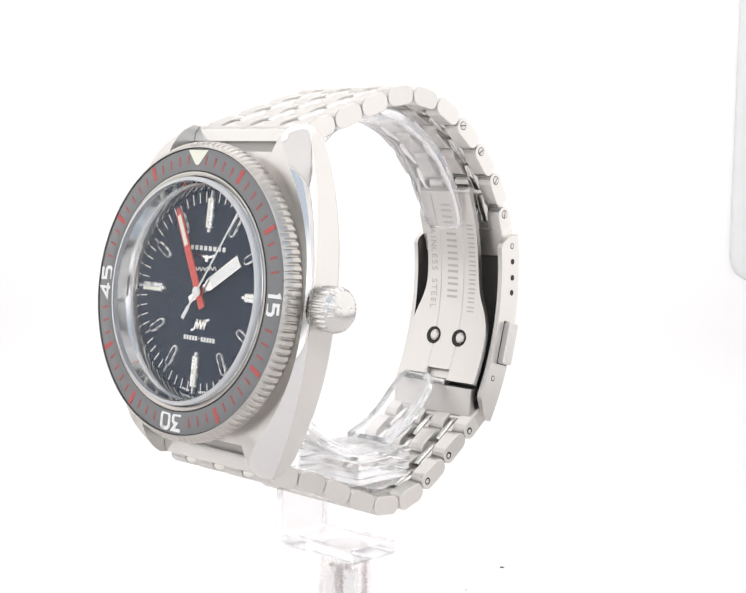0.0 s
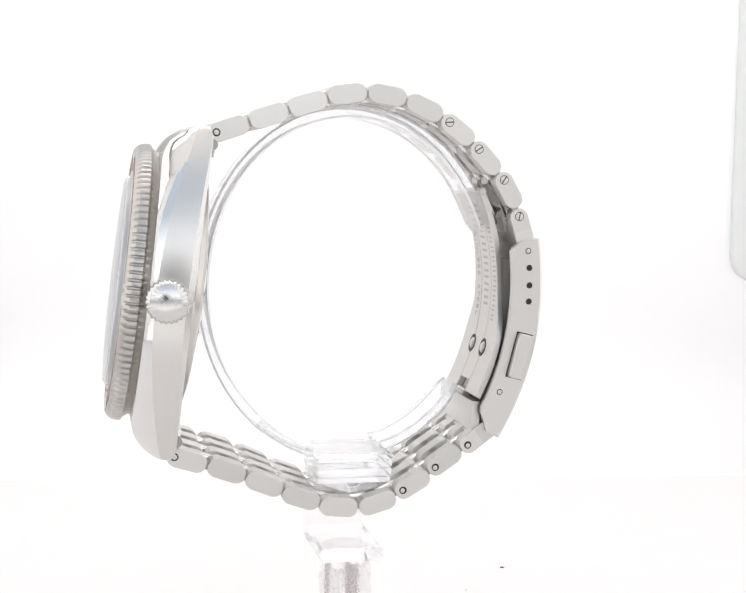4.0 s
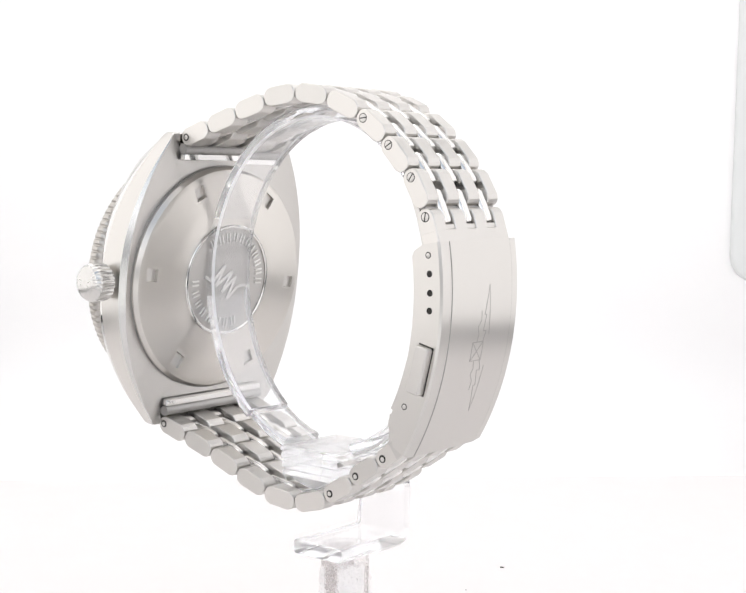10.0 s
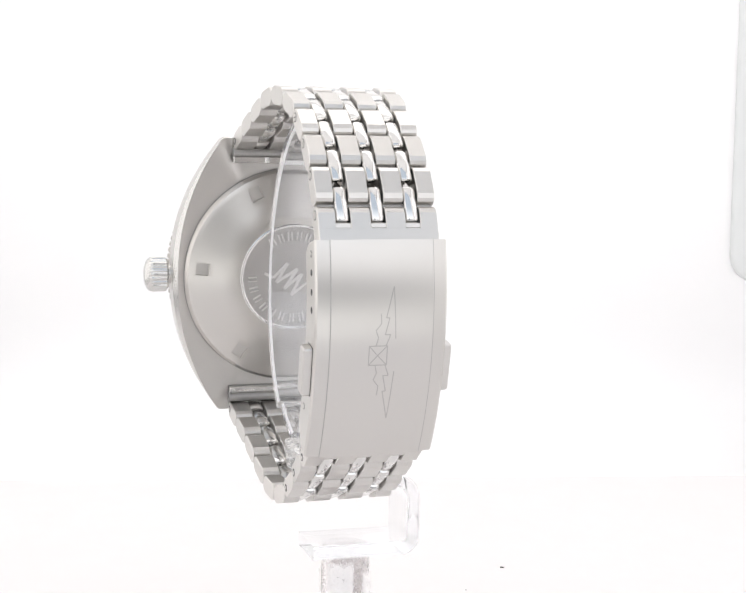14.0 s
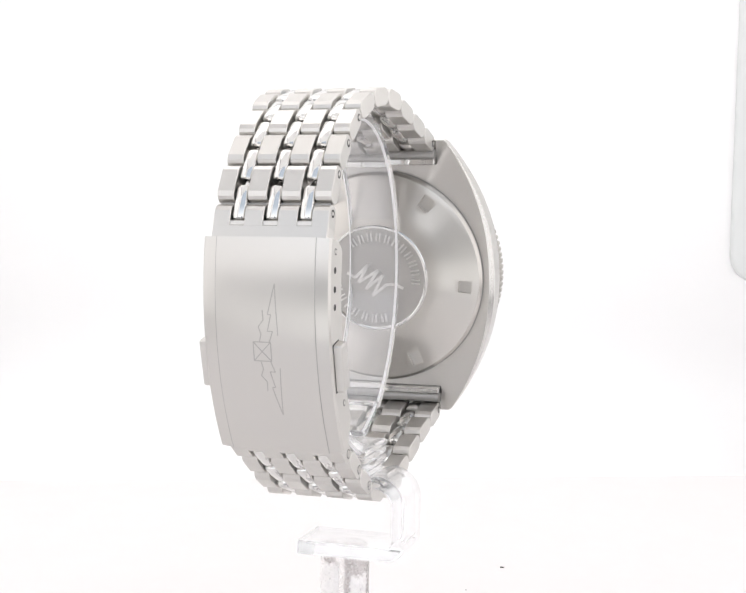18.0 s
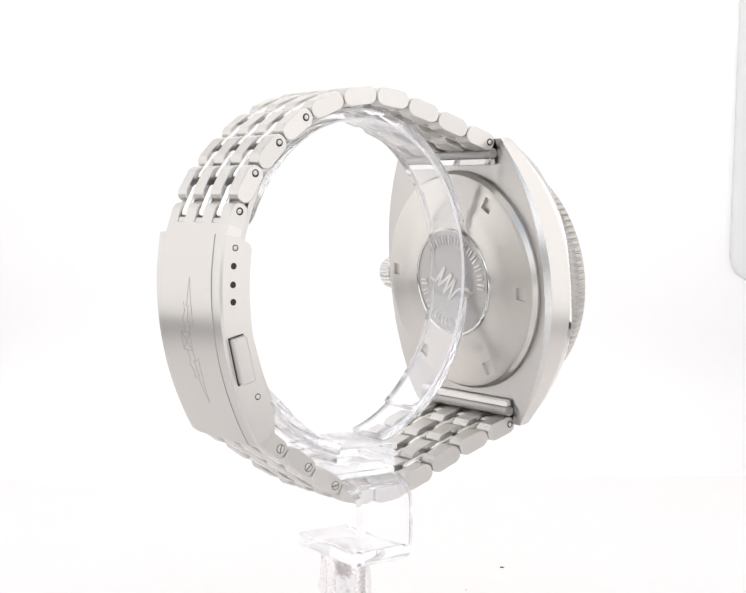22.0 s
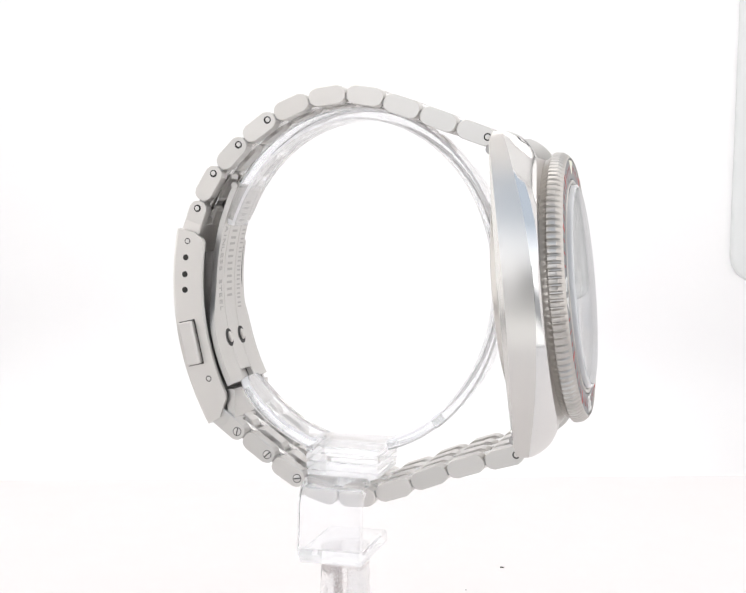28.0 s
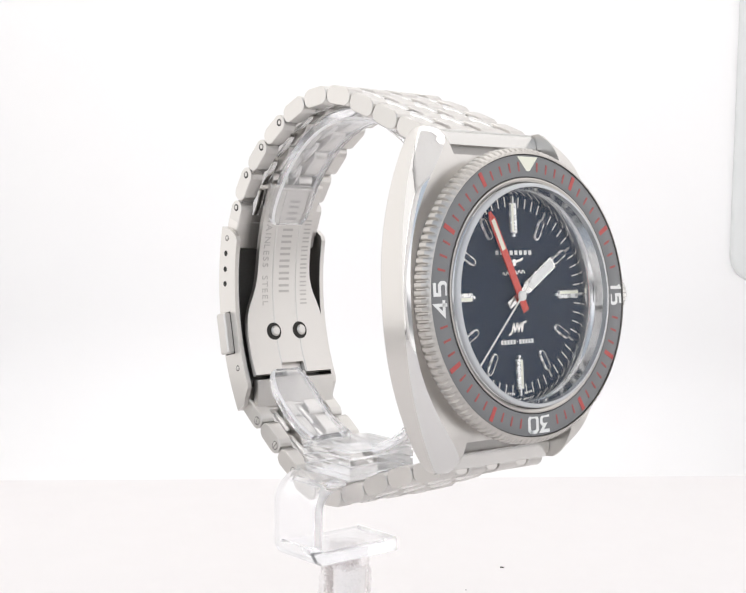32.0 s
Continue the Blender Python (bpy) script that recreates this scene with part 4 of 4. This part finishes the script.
    loft(bm, [[(x, *arc(deg, BR + d, BY, BZ)) for x, d in ((-2.3, 1.0), (2.3, 1.0), (2.3, 1.5), (-2.3, 1.5))] for deg in (-20.5, -22.5, -24.5, -27.2)])
    part("tongue", bm, satin, blade, None, "steel tongue of the hinge")
    for x in (-2.85, 2.85):
        y, z = arc(-15.2, BR, BY, BZ)
        spot = place(x, y, z, -15.2) @ place(0, 0, 0, 90, 0, 0)
        # dark disc in place of the rivet hole's shaded depth
        bm = revolve(new_bm(), [(0, -0.3), (1.55, -0.3), (1.55, 0.03), (1.42, 0.04), (0, 0.04)], 32)
        part("rivet_hole", bm, dark_gap, blade, spot)
        bm = revolve(new_bm(), [(0, -0.2), (0.92, -0.2), (0.92, 0.14), (0.66, 0.36), (0, 0.42)], 28)
        part("rivet", bm, satin, blade, spot @ place(0.3, 0.05, 0))
    # stamped wording and bars down the blade
    def stamped(x, deg, name, ob_mesh):
        y, z = arc(deg, BR - 0.02, BY, BZ)
        return part(name, ob_mesh, None, blade, place(x, y, z, deg) @ place(0, 0, 0, 90, 0, 0) @ place(0, 0, 0, 0, 0, -90))
    word = "STAINLESS STEEL"
    for k, ch in enumerate(word):
        if ch != " ":
            me = lettering("stamped_letter", ch, 1.75, 0.02)
            me.materials.append(stamp)
            stamped(-4.2, 16.7 - 1.72 * k, "stamped_letter", me)
    for k in range(8):
        stamped(0.0, 20.3 - 3.4 * k, "stamped_bar", mesh_of("stamped_bar", box(box(new_bm(), -0.72, -0.30, -1.1, 1.1, -0.02, 0.02), 0.30, 0.72, -1.1, 1.1, -0.02, 0.02), stamp))
    for k in range(10):
        stamped(4.3, 14.8 - 2.45 * k, "stamped_bar", mesh_of("stamped_bar", box(box(new_bm(), -0.48, -0.2, -0.7, 0.7, -0.02, 0.02), 0.2, 0.48, -0.7, 0.7, -0.02, 0.02), stamp))
    # hinge barrels at both ends of the blade
    for deg, w, r in ((24.6, 5.7, 0.65), (-27.4, 2.3, 0.7)):
        y, z = arc(deg, BR + 0.6, BY, BZ)
        bm = revolve(new_bm(), [(0, -w), (r * 0.8, -w), (r, -w + 0.2), (r, w - 0.2), (r * 0.8, w), (0, w)], 24)
        part("hinge_barrel", bm, satin, watch, UP @ place(0, y, z, 0, 90, 0), "steel hinge barrel of the clasp")
    # plate between the blade's foot and the last lower link
    p, deg = chain(LOW_START, LOW_HEAD, 40.0)[-1]
    a, b = Vector(arc(-28.4, BR + 0.1, BY, BZ)), p + Vector((-math.sin(radians(deg)), math.cos(radians(deg)))) * 1.42
    d = (b - a).normalized()
    n = Vector((d.y, -d.x)) * 1.3 if d.x < 0 else Vector((-d.y, d.x)) * 1.3
    n = n if (n.x > 0) else -n
    bm = new_bm()
    loft(bm, [[(x, q.x, q.y) for q in (a, b, b + n, a + n)] for x in (-8.3, 8.3)])
    part("foot_plate", bm, satin, watch, UP, "steel plate at the foot of the folding blade")
    # solid end piece that carries the strap into the clasp
    p, deg = chain(TOP_START, TOP_HEAD, -76.0)[-1]
    bm = box(new_bm(), -8.7, 8.7, -0.6, 5.4, -1.25, 1.25, 0.3)
    part("end_piece", flanks(bm), [brushed_y, satin], watch, UP @ place(0, p.x, p.y, -78), "brushed steel end piece of the strap")
    p, deg = chain(LOW_START, LOW_HEAD, 40.0)[-1]
    bm = box(new_bm(), -8.6, 8.6, -0.6, 5.0, -1.25, 1.25, 0.3)
    part("end_piece", flanks(bm), [brushed_y, satin], watch, UP @ place(0, p.x, p.y, 42), "brushed steel end piece of the strap")


build_clasp()

for ob in stand.children_recursive:
    ob.visible_shadow = ob.name.startswith("glue")


# ---- what moves: the stand turns, the watch with it, and the pointers run ----
# degrees turned at each second; the turning is a little uneven
TURN = [(0, -44.05), (1, -52.9), (2, -62.3), (3, -70.4), (4, -78.5), (5, -86.7), (6, -95.3), (7, -104.4), (8, -113.2), (9, -122.0), (10, -130.3), (11, -138.1), (12, -146.4), (13, -155.0), (14, -163.8),
        (15, -172.4), (16, -180.9), (17, -189.5), (18, -198.4), (19, -207.4), (20, -216.2), (21, -224.8), (22, -233.4), (23, -241.9), (24, -250.5), (25, -258.8), (26, -267.6), (27, -276.7), (28, -285.7), (29, -294.6),
        (30, -303.2), (31, -311.6), (32, -319.9)]


def motions():
    seat = place(3.44, 0, 0, 0, 0.765, 0) @ place(0, 0, -BASE)
    walk(stand, [(t, place(0, 0, 0, 0, 0, deg)) for t, deg in TURN])
    walk(watch, [(t, place(0, 0, AXIS_Z, 0, 0, deg) @ seat) for t, deg in TURN])
    walk(seconds_hand, [(4.0 * k, CASE @ place(0, 0, DIAL + 1.36, 0, 0, -SECOND0 - 24.0 * k)) for k in range(9)])
    walk(minute_hand, [(16.0 * k, CASE @ place(0, 0, DIAL + 0.98, 0, 0, -MINUTE0 - 1.6 * k)) for k in range(3)])


motions()
